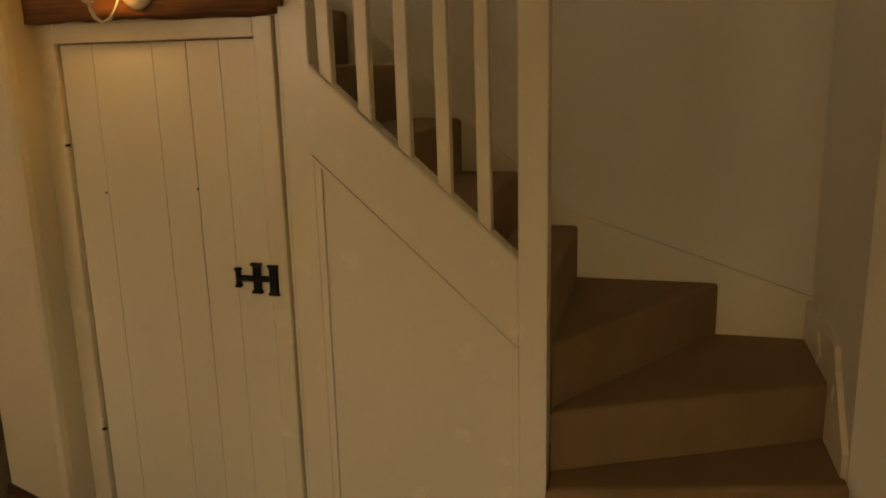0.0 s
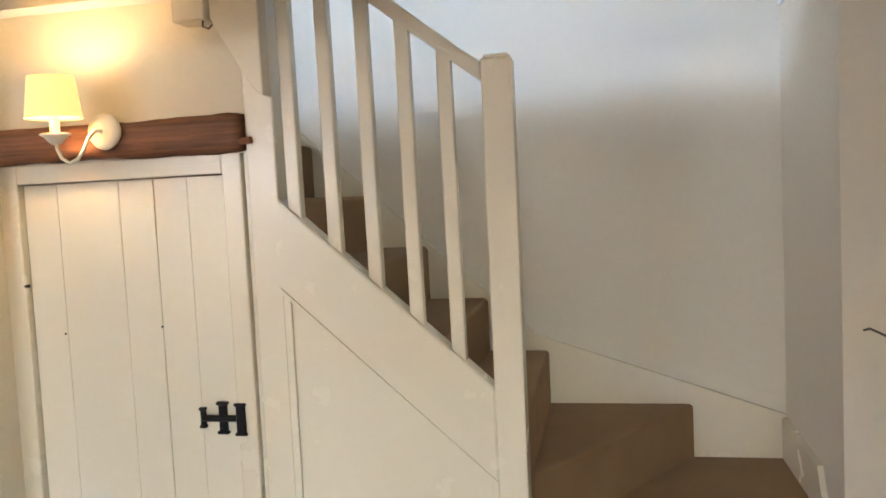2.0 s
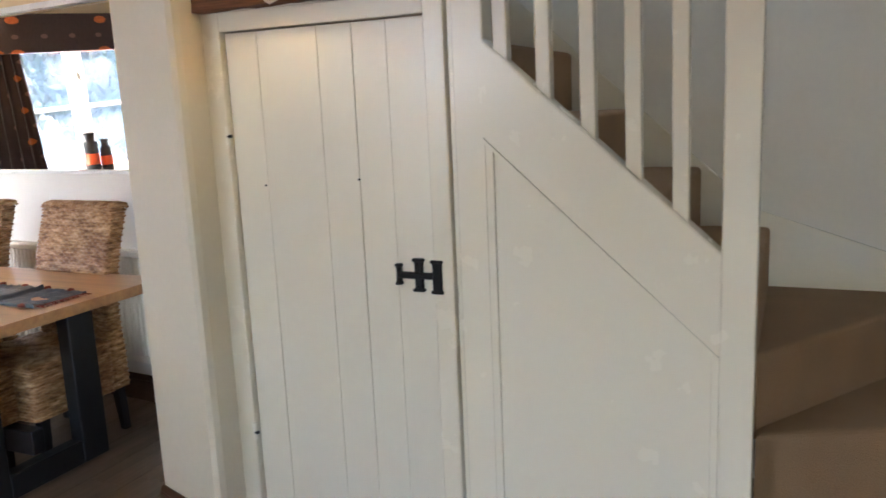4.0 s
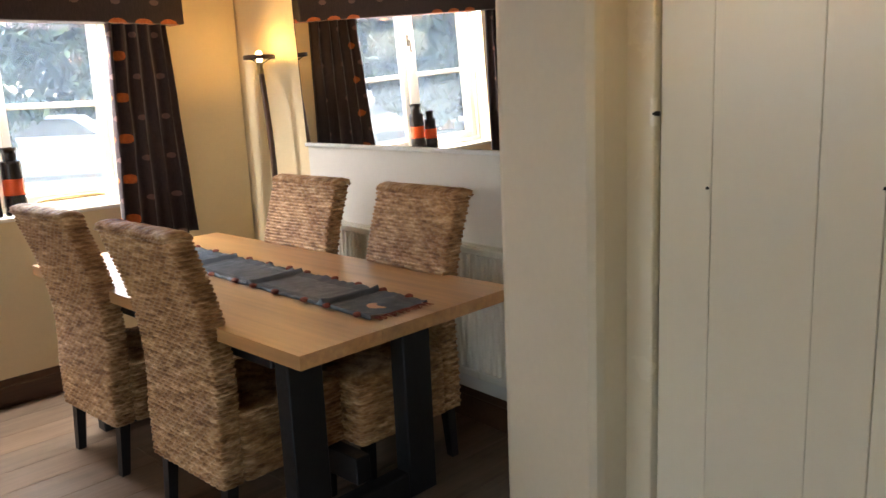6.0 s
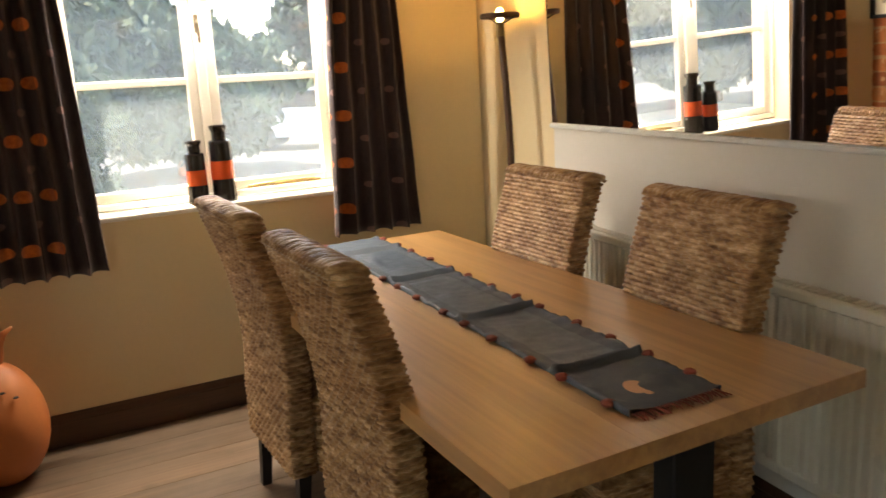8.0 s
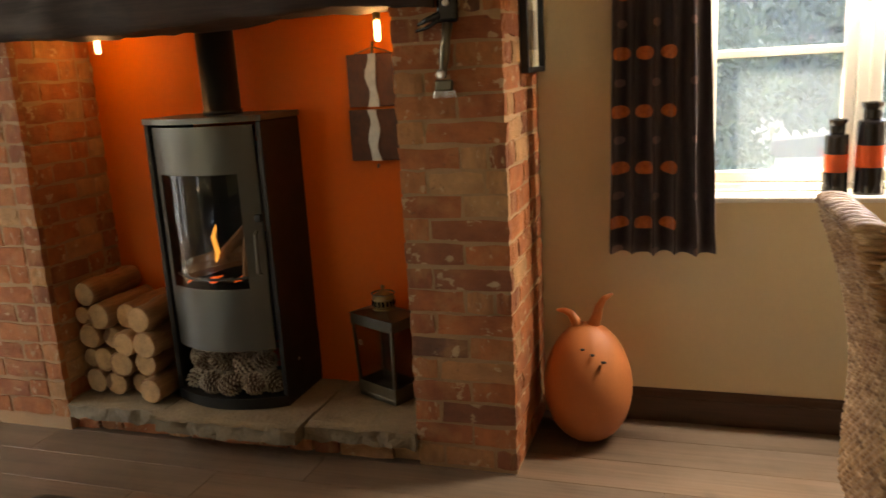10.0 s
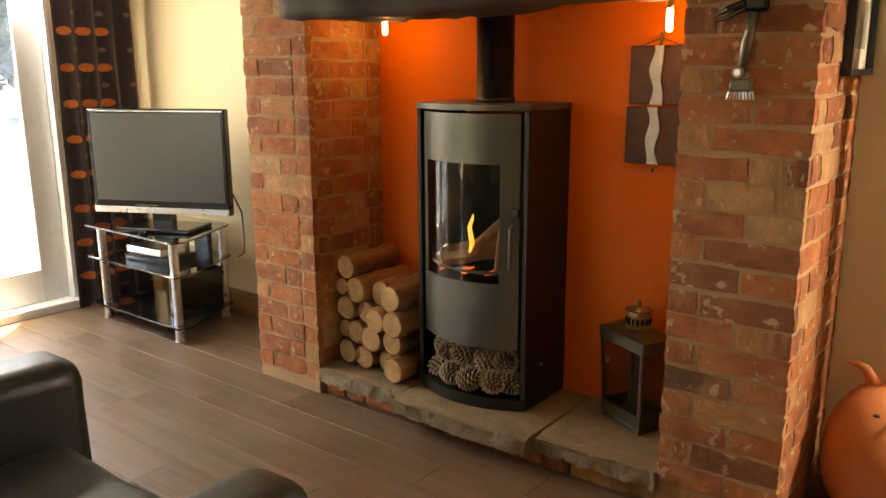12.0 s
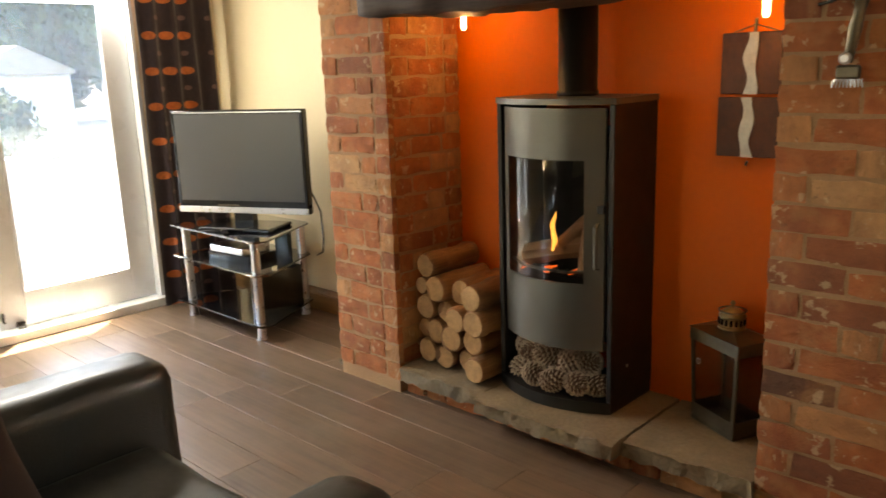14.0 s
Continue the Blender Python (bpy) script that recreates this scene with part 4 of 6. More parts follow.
def make_chair():
    ch = thing("dining_chair", "woven rattan high-backed dining chair with black wooden legs", "chair", "chairs round the table")
    per = 4 * (CW + CD)
    n = 216
    loop = [per * i / n for i in range(n)]
    bm = bmesh.new()

    def at(s, z):
        zz = min(z, CH)
        shrink = 1.0
        if z > CH - 0.035:
            shrink = math.sqrt(max(0.0, 1 - ((z - (CH - 0.035)) / 0.0355) ** 2))
        d = CD * shrink + 0.0008
        w = CW - 0.02 * (1 - shrink) + 0.012 * max(0, (z - 0.6)) 
        p, nn = ring_at(w, max(d, 0.004), s / per * 4 * (w + max(d, 0.004)), 4 * (w + max(d, 0.004)), min(0.018, max(d, 0.004) * 0.9))
        return Vector((p.x, p.y + back_y(zz), z)), Vector((nn.x, nn.y, 0))
    zs = sorted({min(CH, (15 + r + f) * 0.0140) for r in range(60) for f in (0.0, 0.12, 0.30, 0.5, 0.70, 0.88)})
    rows = weave(bm, loop, zs, at, 0.0140, 0.034, 0.0115)
    bm.faces.new(rows[-1])
    bm.faces.new(rows[0][::-1])
    part("backrest", bm, M_RATTAN, ch, smooth=True)
    for i in range(23):
        bm = bmesh.new()
        x = -CW + 0.012 + i * (2 * CW - 0.024) / 22
        yb, zt = back_y(CH), CH - 0.016
        sk = 0.014
        arc = [(x + sk * math.cos(a), yb + (CD - 0.006) * math.cos(a), zt + 0.018 * math.sin(a)) for a in [math.pi * (k - 1) / 8 for k in range(11)]]
        tube(bm, arc, [0.004] + [0.0105 + 0.0015 * math.sin(i * 2.7 + k) for k in range(9)] + [0.004], 7)
        part("top_strand", bm, M_RATTAN, ch, smooth=True)
    # woven seat block in front of the back
    w, d, cy = 0.236, 0.205, CD + 0.003 + 0.205
    per2 = 4 * (w + d)
    n2 = 180
    loop2 = [per2 * i / n2 for i in range(n2)]
    bm = bmesh.new()

    def at2(s, z):
        p, nn = ring_at(w, d, s, per2, 0.02)
        return Vector((p.x, p.y + cy, z)), Vector((nn.x, nn.y, 0))
    zs2 = [(15 + r + f) * 0.0140 for r in range(17) for f in (0.0, 0.12, 0.30, 0.5, 0.70, 0.88)]
    rows = weave(bm, loop2, zs2, at2, 0.0140, 0.034, 0.0115)
    last = rows[-1]
    for k in range(1, 11):
        u = k / 11
        cur = [bm.verts.new(Vector((v.co.x * (1 - u), cy + (v.co.y - cy) * (1 - u), 0.45 + 0.008 * math.sin(min(1, u * 3) * 1.57) + 0.004 * math.sin(k * 3.1 + i * 0.9)))) for i, v in enumerate(rows[-1])]
        for i in range(n2):
            bm.faces.new((last[i], last[(i + 1) % n2], cur[(i + 1) % n2], cur[i]))
        last = cur
    bm.faces.new(last)
    bm.faces.new(rows[0][::-1])
    part("seat", bm, M_RATTAN, ch, smooth=True)
    for sx in (-1, 1):
        for y, lean in ((0.005, -0.02), (0.40, 0.0)):
            bm = bmesh.new()
            top = [bm.verts.new((sx * 0.195 + a * 0.021, y + b * 0.021, 0.23)) for a, b in ((-1, -1), (1, -1), (1, 1), (-1, 1))]
            bot = [bm.verts.new((sx * 0.195 + a * 0.016, y + lean + b * 0.016, 0.0)) for a, b in ((-1, -1), (1, -1), (1, 1), (-1, 1))]
            for i in range(4):
                bm.faces.new((bot[i], bot[(i + 1) % 4], top[(i + 1) % 4], top[i]))
            bm.faces.new(top)
            bm.faces.new(bot[::-1])
            part("leg", bm, M_BLACKWOOD, ch)
    return ch


chair = make_chair()
chair.matrix_basis = pose(-3.00, 1.380, 0, 0, 0, 2)
copy_thing(chair, pose(-2.232, 1.392, 0, 0, 0, 0.8))
copy_thing(chair, pose(-2.868, 2.315, 0, 0, 0, 181.5))
copy_thing(chair, pose(-2.115, 2.300, 0, 0, 0, 178))

# radiator
rad = thing("radiator", "cream enamelled panel radiator with fluted front under the mirror", "radiator", at=(0, 0, 0))
RX0, RX1, RY = -2.99, -1.46, 2.655
bm = bmesh.new()
N = 46
pts = []
for i in range(N):
    a = RX0 + 0.02 + (RX1 - RX0 - 0.04) * i / N
    wd = (RX1 - RX0 - 0.04) / N
    pts += [(a, RY), (a + wd * 0.30, RY), (a + wd * 0.45, RY - 0.010), (a + wd * 0.85, RY - 0.010)]
pts += [(RX1 - 0.02, RY), (RX1 - 0.02, RY + 0.012), (RX0 + 0.02, RY + 0.012)]
prism(bm, pts, 0.27, 0.76, "z")
part("fluted_panel", bm, M_RADIATOR, rad)
bm = bx(RX0, RX1, RY - 0.008, RY + 0.02, 0.762, 0.790, 0.006, 2)
box(bm, RX0, RX1, RY - 0.008, RY + 0.02, 0.232, 0.268, 0.006, 2)
part("rim", bm, M_RADIATOR, rad)
bm = bmesh.new()
x = RX0 + 0.01
while x < RX1 - 0.02:
    box(bm, x, x + 0.012, RY + 0.0205, RY + 0.06, 0.785, 0.792)
    x += 0.024
part("top_grille", bm, M_RADIATOR, rad)
bm = bmesh.new()
for a in (RX0, RX1 - 0.004):
    box(bm, a, a + 0.004, RY - 0.004, RY + 0.066, 0.235, 0.795)
box(bm, RX0 + 0.006, RX1 - 0.006, RY + 0.058, RY + 0.073, 0.24, 0.78)
part("side_panel", bm, M_RADIATOR, rad)
bm = tb([(-2.52, RY + 0.03, 0.80), (-2.50, RY + 0.02, 0.806), (-2.42, RY + 0.02, 0.806), (-2.40, RY + 0.03, 0.80)], 0.004, 6)
part("hanger", bm, M_RADIATOR, rad)
rad.matrix_basis = pose(-3.292, MY, 0, 0, 0, -SKEW) @ pose(3.292, -MY, 0)
# wall mirror
mir = thing("wall_mirror", "large frameless wall mirror on a thin white ledge", "mirror")
part("mirror_glass", bx(0, 2.05, -0.006, 0, 0, 0.775, 0.0015, 1), M_MIRROR, mir).matrix_basis = pose(-3.287, lining(-3.287, 0.002), 1.1785, 2.0, 0, -SKEW)
part("backing_board", bx(0.005, 2.03, 0.0005, 0.006, 0.002, 0.765), M_PALE, mir).matrix_basis = pose(-3.287, lining(-3.287, 0.002), 1.1785, 2.0, 0, -SKEW)
part("ledge", bx(0, 2.07, -0.020, 0.004, 0, 0.018, 0.003, 1), M_WHITE, mir).matrix_basis = pose(-3.295, lining(-3.295), 1.159, 0, 0, -SKEW)
part("edge_strip", bx(-0.003, 0, -0.007, 0.002, 0, 0.775), M_IRON, mir, "dark bevelled mirror edge").matrix_basis = pose(-3.287, lining(-3.287, 0.002), 1.1785, 2.0, 0, -SKEW)
part("top_trim", bx(-0.006, 2.05, -0.045, 0.004, 0, 0.030, 0.003, 1), M_WHITE, mir).matrix_basis = pose(-3.287, lining(-3.287), 1.966, 0, 0, -SKEW)
part("mirror_clip", bx(0, 0.022, -0.010, 0.004, 0, 0.012, 0.002, 1), M_STEEL, mir).matrix_basis = pose(-3.20, lining(-3.20, 0.026), 1.9515, 0, 0, -SKEW)

# floor lamp
fl = thing("floor_lamp", "dark bowed uplighter floor lamp, lit, in the corner", "floor lamp", at=(-3.51, 2.62, 0))
part("base", lz([(0, 0), (0.12, 0), (0.125, 0.006), (0.12, 0.018), (0.02, 0.026), (0, 0.028)], 32), M_IRON, fl, smooth=True)
pts = []
for i in range(22):
    z = 0.02 + 1.52 * i / 21
    pts.append((0.055 * math.sin(math.pi * min(1, max(0, (z - 0.3) / 1.35))) ** 1.2 - 0.012, 0, z))
part("pole", tb(pts, [0.018 - 0.003 * i / 21 for i in range(22)], 10), M_SKIRT, fl, "dark bowed wooden pole", smooth=True)
part("collar", lz([(0, 1.535), (0.017, 1.535), (0.018, 1.56), (0.015, 1.60), (0, 1.60)], 16, (-0.008, 0, 0)), M_BRASS, fl)
part("ring", lz([(0.066, 1.616), (0.080, 1.614), (0.083, 1.618), (0.083, 1.632), (0.080, 1.636), (0.066, 1.634), (0.064, 1.630), (0.064, 1.620), (0.066, 1.616)], 40, (-0.008, 0, 0)), M_SKIRT, fl, "flat dark wooden ring", smooth=True)
for a in (40, 160, 280):
    c, d = math.cos(radians(a)), math.sin(radians(a))
    part("ring_stay", tb([(-0.008 + 0.012 * c, 0.012 * d, 1.592), (-0.008 + 0.070 * c, 0.070 * d, 1.621)], 0.003, 6), M_IRON, fl)
part("bulb", lz([(0, 1.596), (0.012, 1.600), (0.015, 1.614), (0.019, 1.630), (0.016, 1.648), (0.008, 1.657), (0, 1.659)], 18, (-0.008, 0, 0)), M_BULB, fl, "glowing bulb", smooth=True)


# ---- curtains ----
def drape(name, a, b, z0, z1, x, folds, label, along="y", flare=0.03, seed=1, phase=0.0, group="window curtains", fullness=1.7):
    """A hanging cloth between two plan positions, folded into waves; uv in metres of cloth."""
    bm = bmesh.new()
    uvl = bm.loops.layers.uv.new("UVMap")
    nu, nv = folds * 14, 26
    cloth = (b - a) * fullness
    g = []
    for i in range(nu + 1):
        u = i / nu
        col = []
        for j in range(nv + 1):
            v = j / nv
            spread = 1 + flare * (1 - v)
            w = (a + b) / 2 + (u - 0.5) * (b - a) * spread
            amp = 0.030 * (0.75 + 0.5 * noise.noise(Vector((u * 5, seed, 0)))) * (0.7 + 0.5 * (1 - v))
            off = amp * math.sin(2 * math.pi * folds * u + 0.6 * noise.noise(Vector((u * 4, v * 2, seed))))
            w += 0.012 * math.cos(2 * math.pi * folds * u) * (1 - v) + 0.006 * noise.noise(Vector((u * 9, v * 5, seed + 7)))
            z = z0 + (z1 - z0) * v + (0.010 * noise.noise(Vector((u * 8, seed, 3))) if j == 0 else 0)
            col.append(bm.verts.new((x + off, w, z) if along == "y" else (w, x + off, z)))
        g.append(col)
    for i in range(nu):
        for j in range(nv):
            f = bm.faces.new((g[i][j], g[i + 1][j], g[i + 1][j + 1], g[i][j + 1]))
            for lp, (p, q) in zip(f.loops, ((i, j), (i + 1, j), (i + 1, j + 1), (i, j + 1))):
                lp[uvl].uv = (cloth * p / nu + phase, z0 + (z1 - z0) * q / nv)
    ob = solid(name, bm, M_CURTAIN, label, "curtain", group, smooth=True)
    sol = ob.modifiers.new("thickness", "SOLIDIFY")
    sol.thickness, sol.offset = 0.004, 0
    return ob


drape("curtain", 0.628, 0.950, 0.712, 1.86, -3.885, 5, "dark aubergine curtain with orange ovals beside the window", seed=1, phase=-0.06, flare=0.19)
drape("curtain", 1.985, 2.305, 0.712, 1.86, -3.885, 5, "dark aubergine curtain with orange ovals near the floor lamp", seed=5, phase=0.17, flare=0.34)
bm = bmesh.new()
uvl = bm.loops.layers.uv.new("UVMap")
box(bm, -3.962, -3.828, 0.53, 2.385, 1.812, 2.06, 0.006, 2)
for f in bm.faces:
    for lp in f.loops:
        lp[uvl].uv = (lp.vert.co.y + lp.vert.co.x, lp.vert.co.z + 0.052)
solid("pelmet", bm, M_CURTAIN, "dark aubergine fabric pelmet with orange ovals", "pelmet")
drape("patio_curtain", -3.885, -3.40, 0.012, 2.06, SY + 0.115, 4, "long dark aubergine curtain with orange ovals at the patio door", along="x", flare=0.04, seed=9, phase=-0.24, group="patio curtains", fullness=1.2)
bm = tb([(-3.94, SY + 0.115, 2.08), (-1.5, SY + 0.115, 2.08)], 0.012, 10)
lathe(bm, [(0, -0.02), (0.022, -0.01), (0.022, 0.01), (0, 0.02)], 12, (-1.5, SY + 0.115, 2.08))
solid("curtain_pole", bm, M_IRON, "black curtain pole over the patio doors", "curtain pole", smooth=True)


# ---- vases on the sill ----
def vase(at, h, r, label):
    v = thing("vase", label, "vase", "vases on the sill", at)
    b0, b1 = h * 0.30, h * 0.54
    body = [(0, 0), (r * 1.02, 0), (r * 1.04, h * 0.02), (r, h * 0.10), (r * 0.98, b0)]
    part("lower_body", lz(body + [(0, b0)], 28), M_VASE, v, smooth=False)
    part("glaze_band", lz([(0, b0), (r * 0.98, b0), (r * 0.96, b1), (0, b1)], 28), M_VASERED, v, "red-orange glazed band", smooth=False)
    part("shoulder", lz([(0, b1), (r * 0.96, b1), (r * 0.94, h * 0.77), (r * 0.90, h * 0.80), (r * 0.60, h * 0.815), (r * 0.62, h * 0.83), (0, h * 0.83)], 28), M_VASE, v, smooth=False)
    part("neck", lz([(0, h * 0.83), (r * 0.62, h * 0.83), (r * 0.62, h * 0.92), (r * 0.74, h * 0.955), (r * 0.78, h * 0.985), (r * 0.76, h), (r * 0.60, h), (r * 0.48, h * 0.95), (0, h * 0.94)], 28), M_VASE, v, smooth=False)
    return v


vase((-4.035, 1.398, WZ0 + 0.0225), 0.268, 0.043, "small black cylindrical vase with a red-orange band")
vase((-4.035, 1.509, WZ0 + 0.0225), 0.325, 0.050, "tall black cylindrical vase with a red band")

# ---- horned terracotta pot ----
pot = thing("terracotta_pot", "round horned terracotta pot standing beside the brick pillar", "pot", at=(-3.762, 0.535, 0))
prof = [(0, 0.0), (0.05, 0.0)]
for i in range(1, 24):
    a = math.pi * i / 24
    prof.append((0.168 * math.sin(a) ** 0.92, 0.215 - 0.222 * math.cos(a) + (0.03 * max(0, -math.cos(a)) ** 3)))
prof = [(r, max(0.0, z)) for r, z in prof]
bm = lz(prof + [(0, prof[-1][1] + 0.002)], 40)
part("body", bm, M_TERRACOTTA, pot, smooth=True)
part("horn", tb([(0.0, 0.02, 0.45), (0.0, 0.035, 0.49), (0.0, 0.045, 0.53), (0.0, 0.065, 0.565), (0.0, 0.095, 0.585)], [0.026, 0.020, 0.016, 0.012, 0.005], 12), M_TERRACOTTA, pot, smooth=True)
part("horn", tb([(0.0, -0.03, 0.445), (0.0, -0.045, 0.475), (0.0, -0.06, 0.50), (0.0, -0.085, 0.512), (0.0, -0.115, 0.512)], [0.026, 0.019, 0.015, 0.011, 0.005], 12), M_TERRACOTTA, pot, smooth=True)
for y, z in ((0.035, 0.385), (0.0, 0.405), (0.075, 0.36)):
    part("hole", lz([(0, -0.004), (0.009, -0.002), (0.009, 0.002), (0, 0.003)], 12, (0.128, y, z)), M_IRON, pot)

# ---- chimney breast ----
FL, FR_, BK = -3.385, -3.410, -3.83       # faces of the pillars and of the recess back
RA, RB = -0.045, 0.330                    # right-hand pillar
LA, LB = -2.035, -1.630                   # left-hand pillar
COURSE = 0.0838
bm = bx(WX, FR_ - 0.003, RA + 0.003, RB - 0.003, 0, TOP)
core_r = structure("chimney_pillar_north", bm, M_MORTAR, "old red brick chimney pillar with lime mortar joints", "chimney")
bm = bx(WX, FL - 0.003, LA + 0.003, LB - 0.003, 0, TOP)
core_l = structure("chimney_pillar_south", bm, M_MORTAR, "old red brick chimney pillar beside the log stack", "chimney")
structure("recess_back", bx(WX, BK, LB - 0.012, RA + 0.012, 0, TOP), M_ORANGE, "burnt orange painted back of the fireplace recess")
structure("recess_top", bx(BK, -3.45, LB - 0.012, RA + 0.012, 1.95, TOP), M_ORANGE, "burnt orange painted top of the recess")

# beam across the opening
bm = cut_box(bmesh.new(), -3.62, -3.335, -1.735, 0.112, 1.645, 1.93, 0.045)
for v in bm.verts:
    u = (v.co.y + 1.735) / 1.847
    low = max(0, (1.75 - v.co.z) / 0.1)
    v.co.z -= low * 0.028 * u + low * 0.02 * math.sin(u * 5 + 0.4) * (1 - abs(v.co.x + 3.47))
rough(bm, 0.020, 5, 2)
rough(bm, 0.010, 17, 4)
structure("chimney_beam", bm, M_BEAM, "rough blackened oak beam over the fireplace", "beam", smooth=True)
structure("chimney_breast", bx(-3.62, -3.42, LB - 0.012, RA + 0.012, 1.935, TOP), M_MORTAR, "mortared breast above the beam", "chimney")

# hearth
hearth = thing("hearth", "worn stone slab hearth on a low brick plinth", "hearth", kind="structure")
part("plinth", bx(BK, -3.44, LB, RA, 0, 0.066), M_MORTAR, hearth)
def slab(y0, y1, x1, seed):
    bm = cut_box(bmesh.new(), BK + 0.002, x1, y0, y1, 0.068, 0.130, 0.022)
    for v in bm.verts:
        k = 0.016 if v.co.x > x1 - 0.01 else 0.0035
        v.co += noise.noise_vector(v.co * 19 + Vector((seed, 0, 0))) * k
        if v.co.z > 0.12 and v.co.x > x1 - 0.03:
            v.co.z -= 0.006
    return part("slab", bm, M_SLAB, hearth, smooth=False)
slab(LB + 0.003, -1.155, -3.372, 1)
slab(-1.145, -0.512, -3.322, 5)
slab(-0.500, RA - 0.003, -3.385, 9)

# ---- stove ----
SZ = 0.131
sv = thing("stove", "tall grey steel wood stove with a curved glazed door, alight", "stove", at=(-3.66, -0.902, SZ))
HW, HD = 0.262, 0.19
def curved(z0, z1, w, front, back, bulge, n=40):
    pts = [(back, -w)]
    for i in range(n + 1):
        u = -1 + 2 * i / n
        pts.append((front + bulge * (1 - u * u), u * w))
    pts.append((back, w))
    return px(pts, z0, z1, "z")
part("base", curved(0.0, 0.045, HW, 0.128, -HD, 0.085), M_STOVESIDE, sv, smooth=False)
part("top_plate", curved(1.150, 1.172, HW + 0.004, 0.130, -HD - 0.003, 0.088), M_STOVE, sv)
bm = bmesh.new()
box(bm, -HD, 0.130, HW - 0.022, HW, 0.046, 1.149, 0.003, 1)
box(bm, -HD, 0.130, -HW, -HW + 0.022, 0.046, 1.149, 0.003, 1)
box(bm, -HD, -HD + 0.015, -HW + 0.022, HW - 0.022, 0.046, 1.149)
part("casing", bm, M_STOVESIDE, sv, "dark steel side casing")
bm = bmesh.new()
box(bm, -HD + 0.015, 0.10, -HW + 0.022, HW - 0.022, 0.270, 0.30)
box(bm, -HD + 0.015, 0.10, -HW + 0.022, HW - 0.022, 1.02, 1.05)
box(bm, -HD + 0.016, -HD + 0.05, -HW + 0.024, HW - 0.024, 0.30, 1.02)
part("fire_box", bm, M_STOVESIDE, sv)
def skin(z0, z1, u0, u1, lift=0.0, thick=0.014, w=0.225, n=44, front=0.128, bulge=0.078):
    bm = bmesh.new()
    a, b = [], []
    for i in range(n + 1):
        u = u0 + (u1 - u0) * i / n
        x = front + bulge * (1 - u * u) + lift
        a.append((x, u * w))
        b.append((x - thick, u * w))
    prism(bm, a + b[::-1], z0, z1, "z")
    return bm
dr = part("door", skin(0.955, 1.138, -1, 1), M_STOVE, sv, "curved grey steel door")
part("door_lower", skin(0.245, 0.500, -1, 1), M_STOVE, dr)
part("door_stile", skin(0.500, 0.955, -1, -0.86), M_STOVE, dr)
part("door_stile", skin(0.500, 0.955, 0.72, 1), M_STOVE, dr)
g = part("door_glass", skin(0.502, 0.953, -0.858, 0.718, -0.004, 0.004), M_STOVEGLASS, dr)
g.visible_shadow = False
bm = tb([(0.155, 0.215, 0.56), (0.172, 0.215, 0.57), (0.172, 0.215, 0.72), (0.155, 0.215, 0.73)], 0.008, 8)
part("door_handle", bm, M_STOVE, dr, "grey steel bar handle")
part("door_catch", bx(0.128, 0.150, 0.205, 0.232, 0.765, 0.795, 0.003, 1), M_STOVESIDE, dr)
bm = bx(-HD - 0.0005, 0.132, HW, HW + 0.0025, 0.046, 0.232, 0.001, 1)
part("side_plinth", bm, M_STOVESIDE, sv)
part("side_bolt", lz([(0, 0), (0.007, 0), (0.006, 0.003), (0, 0.004)], 14), M_CHROME, sv, "bright steel bolt").matrix_basis = pose(0.02, HW + 0.0025, 0.165, -90, 0, 0)
part("name_plate", bx(0.206, 0.210, -0.02, 0.04, 0.018, 0.028), M_STEEL, sv)
part("flue_pipe", lz([(0.0, 1.172), (0.078, 1.172), (0.078, 1.19), (0.0735, 1.192), (0.0735, 1.83), (0, 1.83)], 32, (-0.035, 0.0, 0)), M_STOVESIDE, sv, "dark steel flue pipe", smooth=True)
part("fire_bar", tb([(0.12, -0.19, 0.545), (0.175, -0.1, 0.54), (0.19, 0.0, 0.54), (0.175, 0.1, 0.54), (0.15, 0.16, 0.545)], 0.006, 8), M_STOVE, sv)
random.seed(8)
bm = tb([(0.08, 0.02, 0.60), (0.02, 0.10, 0.70), (0.02, 0.17, 0.76)], 0.045, 9)
rough(bm, 0.008, 20, 3)
part("burning_log", bm, M_BARK, sv, "pale burning log")
bm = tb([(0.06, -0.16, 0.55), (0.08, 0.0, 0.60), (0.05, 0.16, 0.63)], 0.045, 9)
rough(bm, 0.008, 20, 5)
part("burning_log", bm, M_BARK, sv)
bm = tb([(0.10, 0.13, 0.53), (0.10, 0.15, 0.70)], 0.03, 9)
rough(bm, 0.006, 20, 6)
part("burning_log", bm, M_BARK, sv)
bm = tb([(0.13, 0.0, 0.60), (0.13, 0.012, 0.64), (0.128, -0.002, 0.70), (0.126, 0.012, 0.735), (0.125, 0.015, 0.752)], [0.005, 0.012, 0.010, 0.006, 0.001], 10)
for v in bm.verts:
    v.co.x = 0.13 + (v.co.x - 0.13) * 0.5
part("flame", bm, M_FLAME, sv, "orange flame", smooth=True)
for i in range(9):
    bm = bmesh.new()
    bmesh.ops.create_icosphere(bm, subdivisions=1, radius=random.uniform(0.008, 0.016))
    for v in bm.verts:
        v.co += Vector((random.uniform(0.05, 0.13), -0.15 + i * 0.036, 0.515))
    part("ember", bm, M_EMBER if i % 3 == 0 else M_STOVESIDE, sv)


